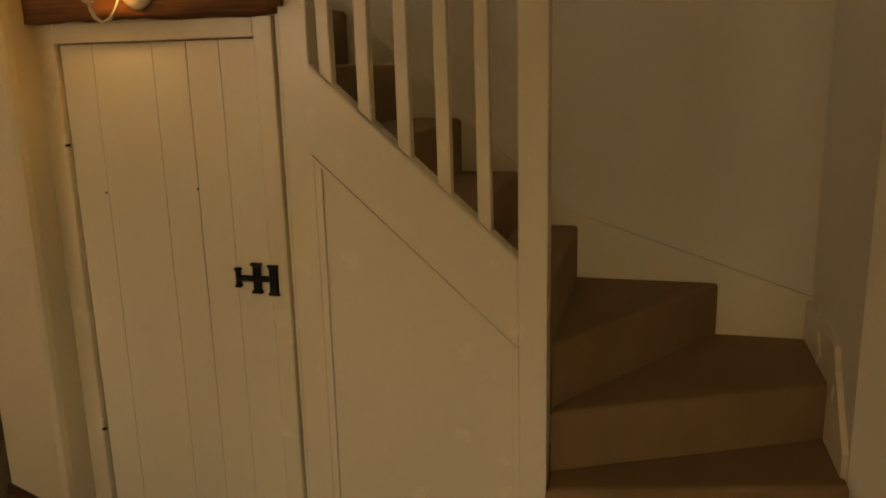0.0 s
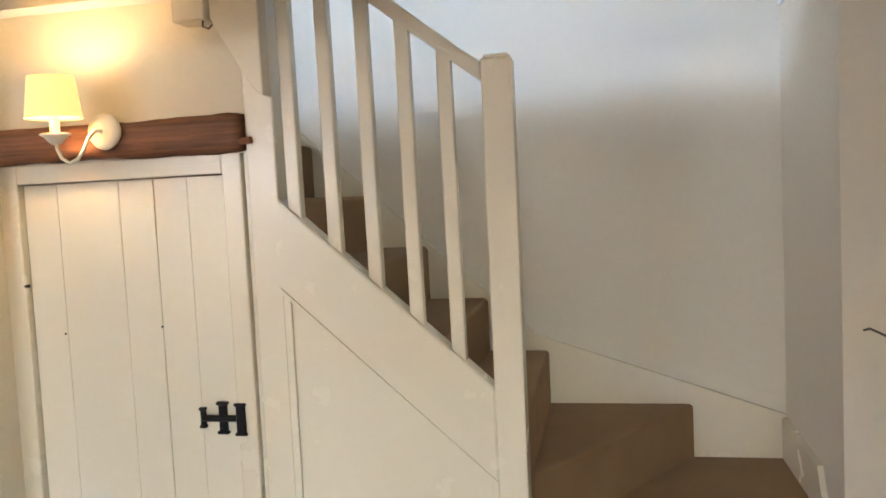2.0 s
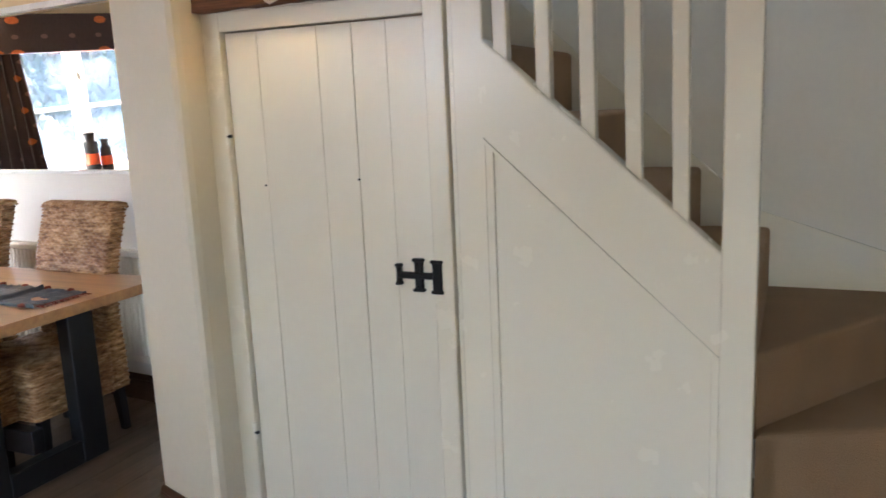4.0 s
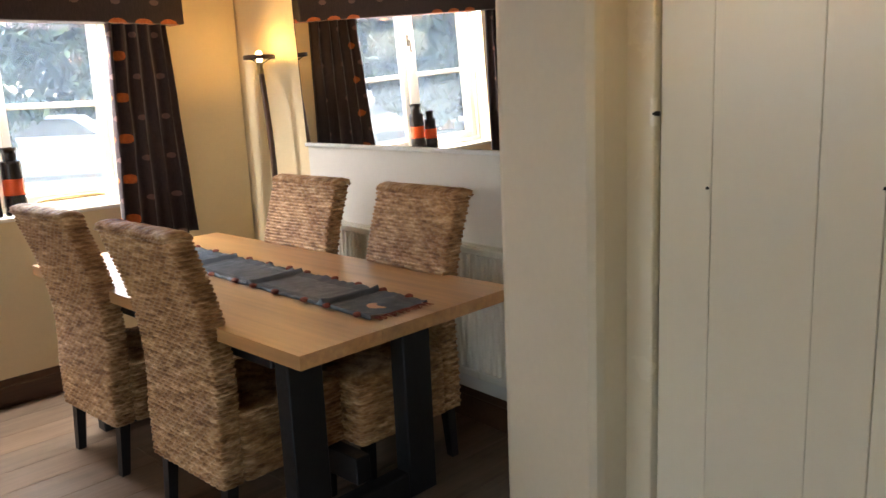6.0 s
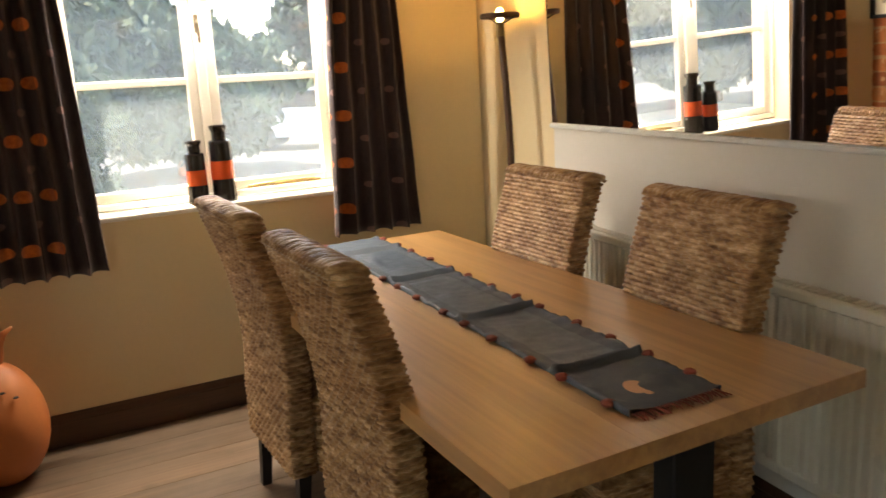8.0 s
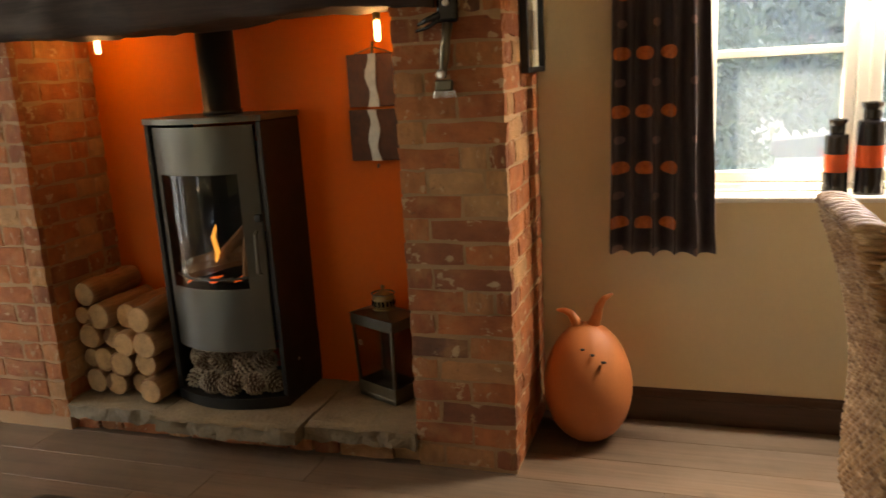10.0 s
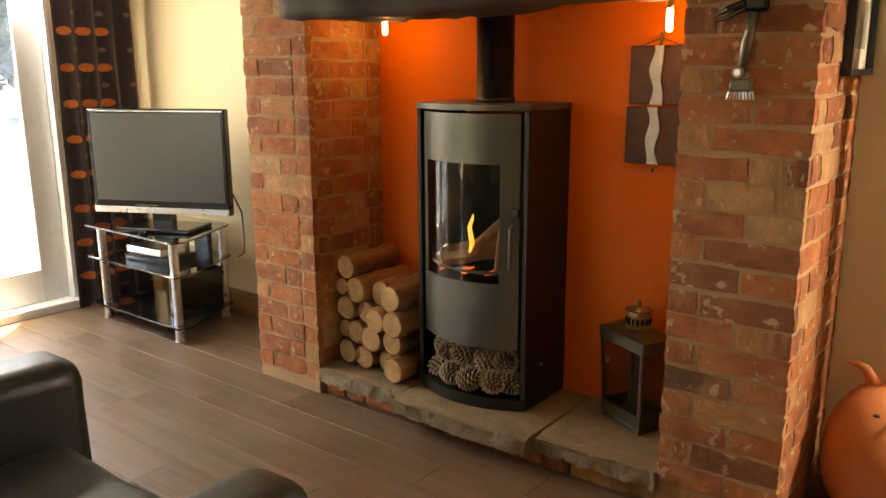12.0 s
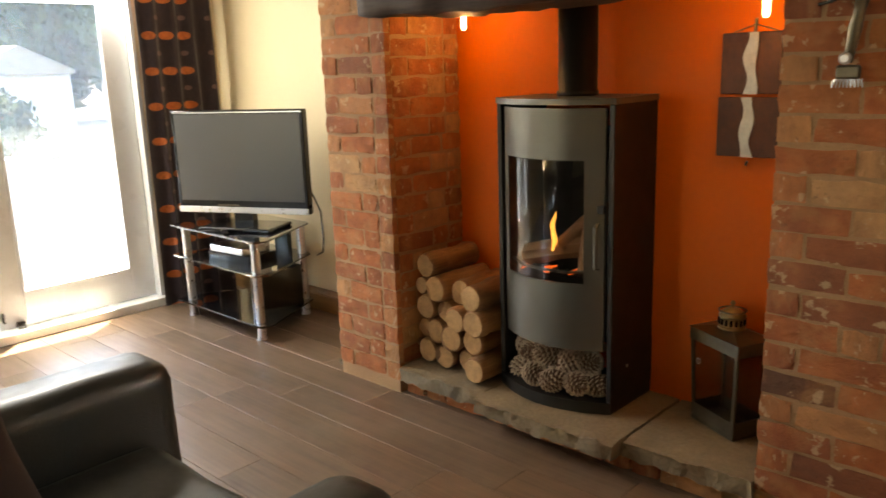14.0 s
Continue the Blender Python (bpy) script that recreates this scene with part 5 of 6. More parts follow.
# pine cones in the stove's log store
def pine_cone():
    """Open scales in a spiral round a core, each with a pale woody tip."""
    c = bmesh.new()
    lathe(c, [(0, -0.052), (0.020, -0.044), (0.026, -0.012), (0.016, 0.033), (0, 0.053)], 10)
    for k in range(84):
        t = k / 83
        r = 0.047 * math.sin(math.pi * (0.16 + 0.78 * t)) ** 0.75
        a = 2.39996 * k
        z = -0.048 + 0.100 * t
        w = 0.0105 * (0.6 + 0.5 * math.sin(math.pi * min(1, 0.2 + t)))
        ca, sa = math.cos(a), math.sin(a)
        up = 0.006 + 0.010 * t
        top = [(r * 0.40, -w * 0.5, z), (r * 0.40, w * 0.5, z), (r * 0.86, w, z + up * 0.4), (r * 1.10, w * 0.55, z + up), (r * 1.10, -w * 0.55, z + up), (r * 0.86, -w, z + up * 0.4)]
        low = [(x, y, q - 0.0045) for x, y, q in top]
        vs = [c.verts.new((x * ca - y * sa, x * sa + y * ca, q)) for x, y, q in top + low]
        for q in ((0, 1, 2, 5), (11, 8, 7, 6), (0, 6, 7, 1), (1, 7, 8, 2), (5, 11, 6, 0)):
            c.faces.new([vs[i] for i in q])
        for q in ((5, 2, 3, 4), (10, 9, 8, 11), (2, 8, 9, 3), (3, 9, 10, 4), (4, 10, 11, 5)):
            c.faces.new([vs[i] for i in q]).material_index = 1
    return finish("pine_cone", c, (M_CONE, M_CONETIP))
cone = tagged(new("pine_cone", pine_cone()), "brown open pine cone in the stove's log store", "pine cone", "pine cones in the stove")
spots = [(0.105, -0.17, 0.045), (0.155, -0.075, 0.045), (0.165, 0.025, 0.045), (0.135, 0.125, 0.045), (0.095, 0.19, 0.045), (0.10, -0.13, 0.11), (0.12, -0.03, 0.125), (0.11, 0.07, 0.115), (0.09, 0.16, 0.12), (0.06, -0.19, 0.12), (0.05, -0.08, 0.16), (0.05, 0.03, 0.165), (0.04, 0.12, 0.17), (0.06, 0.0, 0.05)]
for i, (x, y, z) in enumerate(spots):
    m = pose(-3.66 + x, -0.902 + y * 0.92, SZ + z + 0.047, random.uniform(60, 115), random.uniform(-30, 30), random.uniform(0, 360))
    if i == 0:
        cone.matrix_basis = m
    else:
        copy_thing(cone, m)

# ---- stacked logs ----
random.seed(21)
def log(y, z, r, x1, length, tilt):
    lg = thing("log", "sawn pale firewood log in the stack beside the stove", "log", "stacked firewood", at=(x1, y, z), turn=tilt)
    n = 9
    pts = [(-length * i / n, 0.004 * math.sin(i * 1.3 + y * 20), 0.003 * math.cos(i + z * 30)) for i in range(n + 1)]
    bm = tb(pts, [r * (1 + 0.05 * math.sin(i * 2.1 + z * 50)) for i in range(n + 1)], 16)
    rough(bm, r * 0.08, 22, y * 7)
    part("bark", bm, M_BARK, lg, smooth=True)
    e = lathe(bmesh.new(), [(0, -0.0015), (r * 0.93, -0.0015), (r * 0.95, 0.0), (r * 0.90, 0.003), (0, 0.003)], 18)
    bmesh.ops.rotate(e, verts=e.verts[:], cent=(0, 0, 0), matrix=Matrix.Rotation(radians(90), 3, "Y"))
    rough(e, r * 0.05, 25, z * 9)
    for v in e.verts:
        v.co.x += 0.002
    part("cut_end", e, M_LOGEND, lg, "pale sawn log end")
for y, z, r, x1 in ((-1.560, 0.188, 0.056, -3.50), (-1.447, 0.185, 0.053, -3.49), (-1.340, 0.180, 0.047, -3.52), (-1.236, 0.186, 0.054, -3.44),
                    (-1.585, 0.286, 0.043, -3.52), (-1.503, 0.292, 0.052, -3.50), (-1.394, 0.283, 0.056, -3.48), (-1.281, 0.288, 0.055, -3.49),
                    (-1.562, 0.390, 0.054, -3.50), (-1.455, 0.382, 0.050, -3.52), (-1.352, 0.378, 0.054, -3.46), (-1.243, 0.384, 0.057, -3.45),
                    (-1.590, 0.482, 0.040, -3.51), (-1.490, 0.487, 0.058, -3.49), (-1.375, 0.482, 0.055, -3.53), (-1.262, 0.490, 0.057, -3.46),
                    (-1.555, 0.580, 0.054, -3.50)):
    log(y, z, r, x1, min(0.34, BK * -1 + x1 - 0.03), random.uniform(-3, 3))

# ---- lantern ----
la = thing("lantern", "aged metal candle lantern with dusty glass standing on the hearth", "lantern", at=(-3.716, -0.272, 0.131), turn=-26)
def corner_post(sx, sy, w0, w1, z0, z1, t):
    bm = bmesh.new()
    ends = []
    for w, z in ((w0, z0), (w1, z1)):
        ends.append([bm.verts.new((sx * p, sy * q, z)) for p, q in ((w, w), (w - t, w), (w - t, w - t), (w, w - t))])
    a, b = ends
    for i in range(4):
        bm.faces.new((a[i], a[(i + 1) % 4], b[(i + 1) % 4], b[i]))
    bm.faces.new(a[::-1])
    bm.faces.new(b)
    bmesh.ops.recalc_face_normals(bm, faces=bm.faces[:])
    return bm


for sx, sy in ((-1, -1), (1, -1), (1, 1), (-1, 1)):
    part("corner_post", corner_post(sx, sy, 0.106, 0.120, 0.02, 0.325, 0.013), M_STEEL, la)
bm = bx(-0.108, 0.108, -0.108, 0.108, 0, 0.02, 0.003, 1)
part("base", bm, M_STEEL, la)
bm = bmesh.new()
for s in (-1, 1):
    for q in range(2):
        a = [(-0.088, 0.02), (0.088, 0.02), (0.102, 0.325), (-0.102, 0.325)]
        vs = []
        for w, z in a:
            d = s * (0.103 + (z - 0.02) / 0.305 * 0.014)
            for e in (0, -s * 0.003):
                vs.append(bm.verts.new((w, d + e, z) if q else (d + e, w, z)))
        for f in ((0, 2, 4, 6), (7, 5, 3, 1), (0, 1, 3, 2), (2, 3, 5, 4), (4, 5, 7, 6), (6, 7, 1, 0)):
            bm.faces.new([vs[i] for i in f])
gl = part("glass_pane", bm, M_LANTERNGLASS, la)
gl.visible_shadow = False
for z, w in ((0.048, 0.107), (0.311, 0.1195)):
    bm = bmesh.new()
    for s in (-1, 1):
        box(bm, -w, w, s * w - 0.003, s * w + 0.003, z - 0.028, z + 0.014)
        box(bm, s * w - 0.003, s * w + 0.003, -w, w, z - 0.028, z + 0.014)
    part("fretted_band", bm, M_STEEL, la)
bm = bmesh.new()
lo, hi = [bm.verts.new((a * 0.126, b * 0.126, 0.325)) for a, b in ((-1, -1), (1, -1), (1, 1), (-1, 1))], [bm.verts.new((a * 0.050, b * 0.050, 0.341)) for a, b in ((-1, -1), (1, -1), (1, 1), (-1, 1))]
for i in range(4):
    bm.faces.new((lo[i], lo[(i + 1) % 4], hi[(i + 1) % 4], hi[i]))
bm.faces.new(lo[::-1])
bm.faces.new(hi)
part("roof", bm, M_STEEL, la)
vent = part("chimney_vent", lz([(0, 0.369), (0.046, 0.369), (0.046, 0.377), (0.042, 0.379), (0.042, 0.409), (0.046, 0.412), (0.040, 0.423), (0.018, 0.437), (0.006, 0.441), (0.006, 0.447), (0.009, 0.452), (0.006, 0.460), (0, 0.463)], 28), M_BRASS, la, "pierced brass vent with finial", smooth=False)
for i in range(16):
    a = 2 * math.pi * i / 16
    part("slot", bx(0.0425 * math.cos(a) - 0.003, 0.0425 * math.cos(a) + 0.003, 0.0425 * math.sin(a) - 0.003, 0.0425 * math.sin(a) + 0.003, 0.384, 0.404), M_BLACKPLASTIC, vent)
part("ring_handle", tb([(0.0 + 0.045 * math.cos(a), 0.045 * math.sin(a), 0.429) for a in [2 * math.pi * i / 20 for i in range(21)]], 0.003, 6), M_STEEL, la)
part("door_ring", tb([(0.116, -0.075 + 0.009 * math.cos(a), 0.215 + 0.009 * math.sin(a)) for a in [2 * math.pi * i / 12 for i in range(13)]], 0.002, 5), M_CHROME, la)

for p in la.children:
    flat = 1.0 if p.name.startswith(("chimney_vent", "ring_handle")) else 0.64
    lift = -0.018 if flat == 1.0 else 0.0
    p.matrix_basis = Matrix.Translation((0, 0, lift)) @ Matrix.Diagonal((flat, 1.02, 1.09 if flat < 1 else 1.06, 1))

# ---- hanging panel art ----
art = thing("wall_art", "two maroon panels with wavy silver strips on orange wall", "wall art")
for z0, z1, o in ((1.302, 1.505, 0.0), (1.090, 1.292, -0.006)):
    p = part("panel", bx(BK + 0.004, BK + 0.022, -0.395 + o, -0.185 + o, z0, z1, 0.003, 1), M_PANEL, art)
    bm = bmesh.new()
    n = 20
    l, r = [], []
    for i in range(n + 1):
        z = z0 + (z1 - z0) * i / n
        s = 0.006 * math.sin(i * 0.42 + (2 if o else 0))
        wd = 0.019 + 0.004 * math.cos(i * 0.5 + (1 if o else 0))
        l.append((-0.290 + o + s - wd, z))
        r.append((-0.290 + o + s + wd, z))
    prism(bm, l + r[::-1], BK + 0.022, BK + 0.027, "x")
    part("silver_strip", bm, M_SILVER, p, "wavy beaten silver strip")
part("hanging_rod", tb([(BK + 0.012, -0.292, 1.075), (BK + 0.012, -0.296, 1.06)], 0.005, 6), M_STEEL, art)
part("hanging_rod", tb([(BK + 0.012, -0.287, 1.505), (BK + 0.012, -0.284, 1.55)], 0.005, 6), M_STEEL, art)
part("hanging_wire", tb([(BK + 0.012, -0.36, 1.506), (BK + 0.012, -0.285, 1.53), (BK + 0.012, -0.21, 1.506)], 0.0022, 6), M_STEEL, art)

# ---- old hand clipper hung on the pillar ----
cl = thing("sheep_clipper", "old steel and black hand clipper hung on the brick pillar", "tool")
X = FR_ + 0.018
part("shaft", tb([(X, 0.158, 1.575), (X + 0.004, 0.152, 1.53), (X + 0.004, 0.145, 1.49), (X, 0.137, 1.44), (X, 0.131, 1.405)], [0.018, 0.014, 0.018, 0.014, 0.013], 10), M_STEEL, cl, smooth=True)
part("head", bx(X - 0.012, X + 0.014, 0.124, 0.196, 1.575, 1.665, 0.012, 2), M_BLACKPLASTIC, cl)
part("lever", tb([(X + 0.012, 0.135, 1.60), (X + 0.016, 0.09, 1.585), (X + 0.014, 0.062, 1.573)], [0.012, 0.009, 0.005], 8), M_BLACKPLASTIC, cl)
part("lever", tb([(X + 0.004, 0.13, 1.585), (X + 0.006, 0.085, 1.562), (X + 0.002, 0.05, 1.555)], [0.008, 0.006, 0.004], 8), M_BLACKPLASTIC, cl)
part("screw", lz([(0, 0), (0.016, 0), (0.016, 0.006), (0.010, 0.012), (0, 0.012)], 16, (0, 0, 0)), M_CHROME, cl).matrix_basis = pose(X + 0.012, 0.130, 1.415, 0, 90, 0)
part("screw", lz([(0, 0), (0.011, 0), (0.011, 0.006), (0, 0.009)], 16), M_CHROME, cl).matrix_basis = pose(X + 0.014, 0.160, 1.635, 0, 90, 0)
part("comb_block", bx(X - 0.008, X + 0.010, 0.106, 0.166, 1.362, 1.398, 0.006, 2), M_STEEL, cl)
for i in range(9):
    y = 0.103 + i * 0.0082
    part("tooth", tb([(X, y, 1.362), (X + 0.002, y + (i - 4) * 0.0012, 1.340)], [0.0035, 0.0015], 6), M_CHROME, cl)

# ---- framed picture on the pillar's side ----
pic = thing("picture_frame", "small dark-framed print hung on the brick pillar", "picture")
P0, P1, Q0, Q1, Y0 = -3.965, -3.655, 1.402, 1.70, RB + 0.004
bm = bmesh.new()
for a, b, c, d in ((P0, P0 + 0.02, Q0, Q1), (P1 - 0.02, P1, Q0, Q1), (P0 + 0.02, P1 - 0.02, Q0, Q0 + 0.02), (P0 + 0.02, P1 - 0.02, Q1 - 0.02, Q1)):
    box(bm, a, b, Y0, Y0 + 0.028, c, d, 0.002, 1)
part("frame", bm, M_BLACKWOOD, pic)
part("mount", bx(P0 + 0.02, P1 - 0.02, Y0 + 0.002, Y0 + 0.008, Q0 + 0.02, Q1 - 0.02), M_PAPER, pic, "cream mount")
part("print", bx(P0 + 0.07, P1 - 0.07, Y0 + 0.008, Y0 + 0.010, Q0 + 0.08, Q1 - 0.08), M_SHADOWPAPER, pic, "brownish print")

# ---- filament bulbs under the beam ----
for y, z in ((-1.385, 1.600), (-0.169, 1.575)):
    b = thing("hanging_bulb", "lit tubular filament bulb hanging under the beam", "lamp", "bulbs under the beam", at=(-3.60, y, z))
    part("glass_tube", lz([(0, -0.036), (0.008, -0.033), (0.011, -0.025), (0.011, 0.030), (0.009, 0.037), (0, 0.038)], 16), M_FILAMENT, b, "glowing glass tube", smooth=True)
    part("lamp_holder", lz([(0, 0.038), (0.012, 0.038), (0.014, 0.05), (0.014, 0.085), (0, 0.09)], 14), M_BRASS, b, smooth=True)
    part("flex", tb([(0, 0, 0.088), (0, 0, 0.30)], 0.003, 6), M_CABLE, b)

# ---- television and stand ----
tvs = thing("tv_stand", "three-tier black glass television stand with chrome tube legs", "tv stand")
front = [(-3.42, -3.475), (-3.42, -2.757)]
back = [(-3.855, -3.30), (-3.855, -2.935)]
legs = front + back
for x, y in legs:
    lg = part("leg", lz([(0, 0.012), (0.024, 0.012), (0.024, 0.545), (0, 0.545)], 20, (x, y, 0)), M_CHROME, tvs, "chrome tube leg", smooth=False)
    part("foot", lz([(0, 0), (0.028, 0), (0.028, 0.010), (0.021, 0.013), (0, 0.013)], 20, (x, y, 0)), M_CHROME, lg)
shape = [(-3.37, -3.56), (-3.37, -2.69), (-3.44, -2.67), (-3.88, -2.89), (-3.895, -2.93), (-3.895, -3.31), (-3.88, -3.36), (-3.44, -3.58)]
for z in (0.085, 0.365, 0.548):
    part("shelf", px(shape, z, z + 0.010), M_BLACKGLASS, tvs, "black glass shelf")
part("back_column", px([(-3.84, -3.18), (-3.84, -3.05), (-3.87, -3.05), (-3.87, -3.18)], 0.01, 0.545), M_BLACKPLASTIC, tvs)
TA = 25
tv = thing("television", "black flat screen television, switched off, on the glass stand", "television", at=(-3.585, -3.075, 0.559), turn=TA)
bm = bx(-0.032, 0.020, -0.42, 0.42, 0.085, 0.668, 0.008, 2)
box(bm, -0.075, -0.032, -0.33, 0.33, 0.14, 0.60, 0.02, 2)
part("housing", bm, M_BLACKPLASTIC, tv)
part("screen", bx(0.020, 0.0225, -0.397, 0.397, 0.158, 0.645), M_SCREEN, tv, "matt dark screen")
part("speaker_bar", bx(0.018, 0.030, -0.418, 0.418, 0.088, 0.122, 0.004, 2), M_CHROME, tv, "silver lower trim")
# Thin chrome strip that puts in the highlight along the top edge.
part("top_trim", bx(0.0205, 0.0265, -0.40, 0.41, 0.652, 0.658), M_CHROME, tv, "chrome strip added as the top edge's highlight")
part("logo_strip", bx(0.0205, 0.0225, -0.16, -0.02, 0.128, 0.136), M_STEEL, tv)
part("neck", bx(-0.03, 0.02, -0.06, 0.06, 0.022, 0.085), M_BLACKPLASTIC, tv)
part("foot", bx(-0.12, 0.14, -0.23, 0.23, 0.0, 0.022, 0.008, 2), M_BLACKPLASTIC, tv)
bm = bx(-0.10, 0.10, -0.18, 0.18, 0, 0.045, 0.004, 1)
solid("video_recorder", bm, M_BLACKPLASTIC, "black set-top recorder on the middle glass shelf", "recorder", at=(-3.57, -3.12, 0.376), turn=8)
bm = bx(-0.085, 0.085, -0.15, 0.15, 0, 0.040, 0.006, 2)
solid("disc_player", bm, M_CHROME, "silver disc player stacked on the black recorder", "disc player", at=(-3.55, -3.13, 0.4215), turn=5)
solid("remote_control", bx(-0.02, 0.02, -0.085, 0.085, 0, 0.016, 0.006, 2), M_BLACKPLASTIC, "black remote control lying on the glass stand", "remote control", at=(-3.425, -3.05, 0.5585), turn=-30)
bm = bx(-0.16, 0.12, -0.06, 0.06, 0, 0.24, 0.006, 1)
solid("speaker_box", bm, M_BLACKPLASTIC, "tall black speaker box on the bottom glass shelf", "speaker", at=(-3.62, -2.90, 0.0955))
bm = tb([(-3.83, -2.80, 0.80), (-3.81, -2.67, 0.66), (-3.79, -2.635, 0.52), (-3.80, -2.66, 0.43), (-3.85, -2.78, 0.385)], 0.005, 8)
solid("tv_cable", bm, M_BLACKPLASTIC, "black cable hanging behind the television", "cable", smooth=True)
bm = lz([(0, 0), (0.075, 0), (0.08, 0.004), (0.07, 0.010), (0, 0.012)], 28)
solid("floor_plate", bm, M_STEEL, "flat round metal plate on the floor by the pillar", "plate", at=(-3.52, -2.10, 0.001))

# ---- black leather armchair ----
so = thing("armchair", "black leather armchair with rounded padded arms", "armchair", at=(0, 0, 0))
def pad(x0, x1, y0, y1, z0, z1, r, amount=0.006, seed=0):
    bm = bx(x0, x1, y0, y1, z0, z1, r, 6)
    bmesh.ops.subdivide_edges(bm, edges=[e for e in bm.edges if e.calc_length() > 0.15], cuts=4, use_grid_fill=True)
    return rough(bm, amount, 6, seed)
bm = pad(-2.150, -1.20, -1.475, -1.235, 0.06, 0.632, 0.07, 0.006, 1)
part("arm", bm, M_LEATHER, so, smooth=True)
bm = pad(-2.118, -1.20, -0.46, -0.245, 0.06, 0.605, 0.07, 0.006, 2)
part("arm", bm, M_LEATHER, so, smooth=True)
part("seat_cushion", pad(-2.06, -1.42, -1.24, -0.465, 0.27, 0.43, 0.06, 0.012, 3), M_LEATHER, so, smooth=True)
part("seat_base", pad(-2.09, -1.3, -1.24, -0.465, 0.06, 0.268, 0.02, 0.003, 4), M_LEATHER, so, smooth=True)
part("backrest", pad(-1.42, -1.16, -1.24, -0.465, 0.2, 0.90, 0.09, 0.012, 5), M_LEATHER, so, smooth=True)
for x in (-2.06, -1.25):
    for y in (-1.45, -0.30):
        part("foot", bx(x - 0.025, x + 0.025, y - 0.025, y + 0.025, 0, 0.062), M_BLACKWOOD, so)
bm = pad(-0.055, 0.055, -0.2, 0.2, -0.2, 0.2, 0.05, 0.015, 8)
cu = solid("cushion", bm, surface("dark_brown_cushion", (0.05, 0.028, 0.022), 0.85, vary=0.25, fine=200, relief=0.4), "dark brown cushion leaning in the armchair", "cushion", smooth=True)
cu.matrix_basis = pose(-1.54, -1.09, 0.640, 0, 14, 12)

# ---- outside ----
bm = bmesh.new()
box(bm, -400, 400, -400, 400, -0.5, -0.22)
structure("ground", bm, M_GRAVEL, "grey gravel and rough ground round the house", "ground")
structure("terrace", bx(-4.9, -0.8, -5.3, SY - 0.31, -0.3, -0.06), M_PAVING, "pale sunlit paving outside the patio doors", "pavement")
structure("driveway", bx(-14.0, -4.4, -6, 12, -0.3, -0.19), M_PAVING, "pale sunlit drive outside the window", "driveway")


def leafy(name, centre, size, count, label, category, seed, leaf=0.11, trunk=True, light=M_LEAF):
    """A bush or tree: a tapered stem with limbs, and a crown of many small leaves on an uneven outline."""
    random.seed(seed)
    root = thing(name, label, category, at=centre)
    sx, sy, sz = size
    if trunk:
        bm = tb([(0, 0, -0.03), (0.03, 0.02, sz * 0.5), (0.0, 0.0, sz * 1.1)], [0.12 * sx ** 0.5, 0.09 * sx ** 0.5, 0.02], 8)
        for i in range(7):
            a = random.uniform(0, 6.28)
            tube(bm, [(0, 0, sz * (0.3 + 0.08 * i)), (math.cos(a) * sx * 0.3, math.sin(a) * sy * 0.3, sz * (0.5 + 0.1 * i)), (math.cos(a) * sx * 0.62, math.sin(a) * sy * 0.62, sz * (0.7 + 0.1 * i))], [0.04, 0.025, 0.01], 6)
        part("trunk", bm, M_BARK, root)
    verts, faces = [], []
    for i in range(count):
        d = Vector((random.gauss(0, 1), random.gauss(0, 1), random.gauss(0, 1))).normalized()
        r = (0.55 + 0.45 * random.random() ** 0.5) * (0.80 + 0.45 * noise.noise(d * 2.3 + Vector((seed, 0, 0))))
        p = Vector((d.x * sx * r, d.y * sy * r, sz + d.z * sz * 0.98 * r))
        if p.z < 0.02:
            p.z = random.uniform(0.02, 0.4)
        q = Euler((random.uniform(0, 6.3), random.uniform(0, 6.3), random.uniform(0, 6.3))).to_matrix()
        s = leaf * random.uniform(0.6, 1.3)
        k = len(verts)
        for v in ((-s, 0, 0), (0, -s * 0.45, s * 0.1), (s, 0, 0), (0, s * 0.45, s * 0.1)):
            verts.append(p + q @ Vector(v))
        faces.append((k, k + 1, k + 2, k + 3))
    me = bpy.data.meshes.new("crown")
    me.from_pydata(verts, [], faces)
    me.materials.append(light)
    ob = new("crown", me)
    ob.parent = root
    return root


random.seed(5)
for i, y in enumerate((-4.0, -1.6, 0.4, 2.1, 5.2, 8.0)):
    leafy("hedge_bush", (-14.5 - (i % 2) * 1.2, y * 1.6, -0.19), (2.3, 2.2, 1.5 + 0.3 * (i % 3)), 11000, "dense dark green garden hedge beyond the drive", "hedge", 30 + i, 0.16)
leafy("shrub", (-9.2, 0.55, -0.19), (1.2, 1.25, 1.12), 9000, "rounded clipped green shrub outside the window", "shrub", 50, 0.07)
for i, (x, y, h) in enumerate(((-26, -10, 5.5), (-28, 2, 6.5), (-25, 12, 5.5), (-12, -30, 5.0), (-2, -34, 5.5), (-22, -24, 5.0), (-11.5, -6.5, 6.5), (-12, -12, 6.5), (-14.5, -17, 6.5))):
    leafy("tree", (x, y, -0.22), (4.2, 4.2, h * 0.75), 11000, "leafy green tree beyond the garden", "tree", 70 + i, 0.28)
leafy("shrub", (-5.6, -14.5, -0.22), (1.3, 1.0, 0.9), 3500, "green shrub at the end of the gravel", "shrub", 90, 0.09)

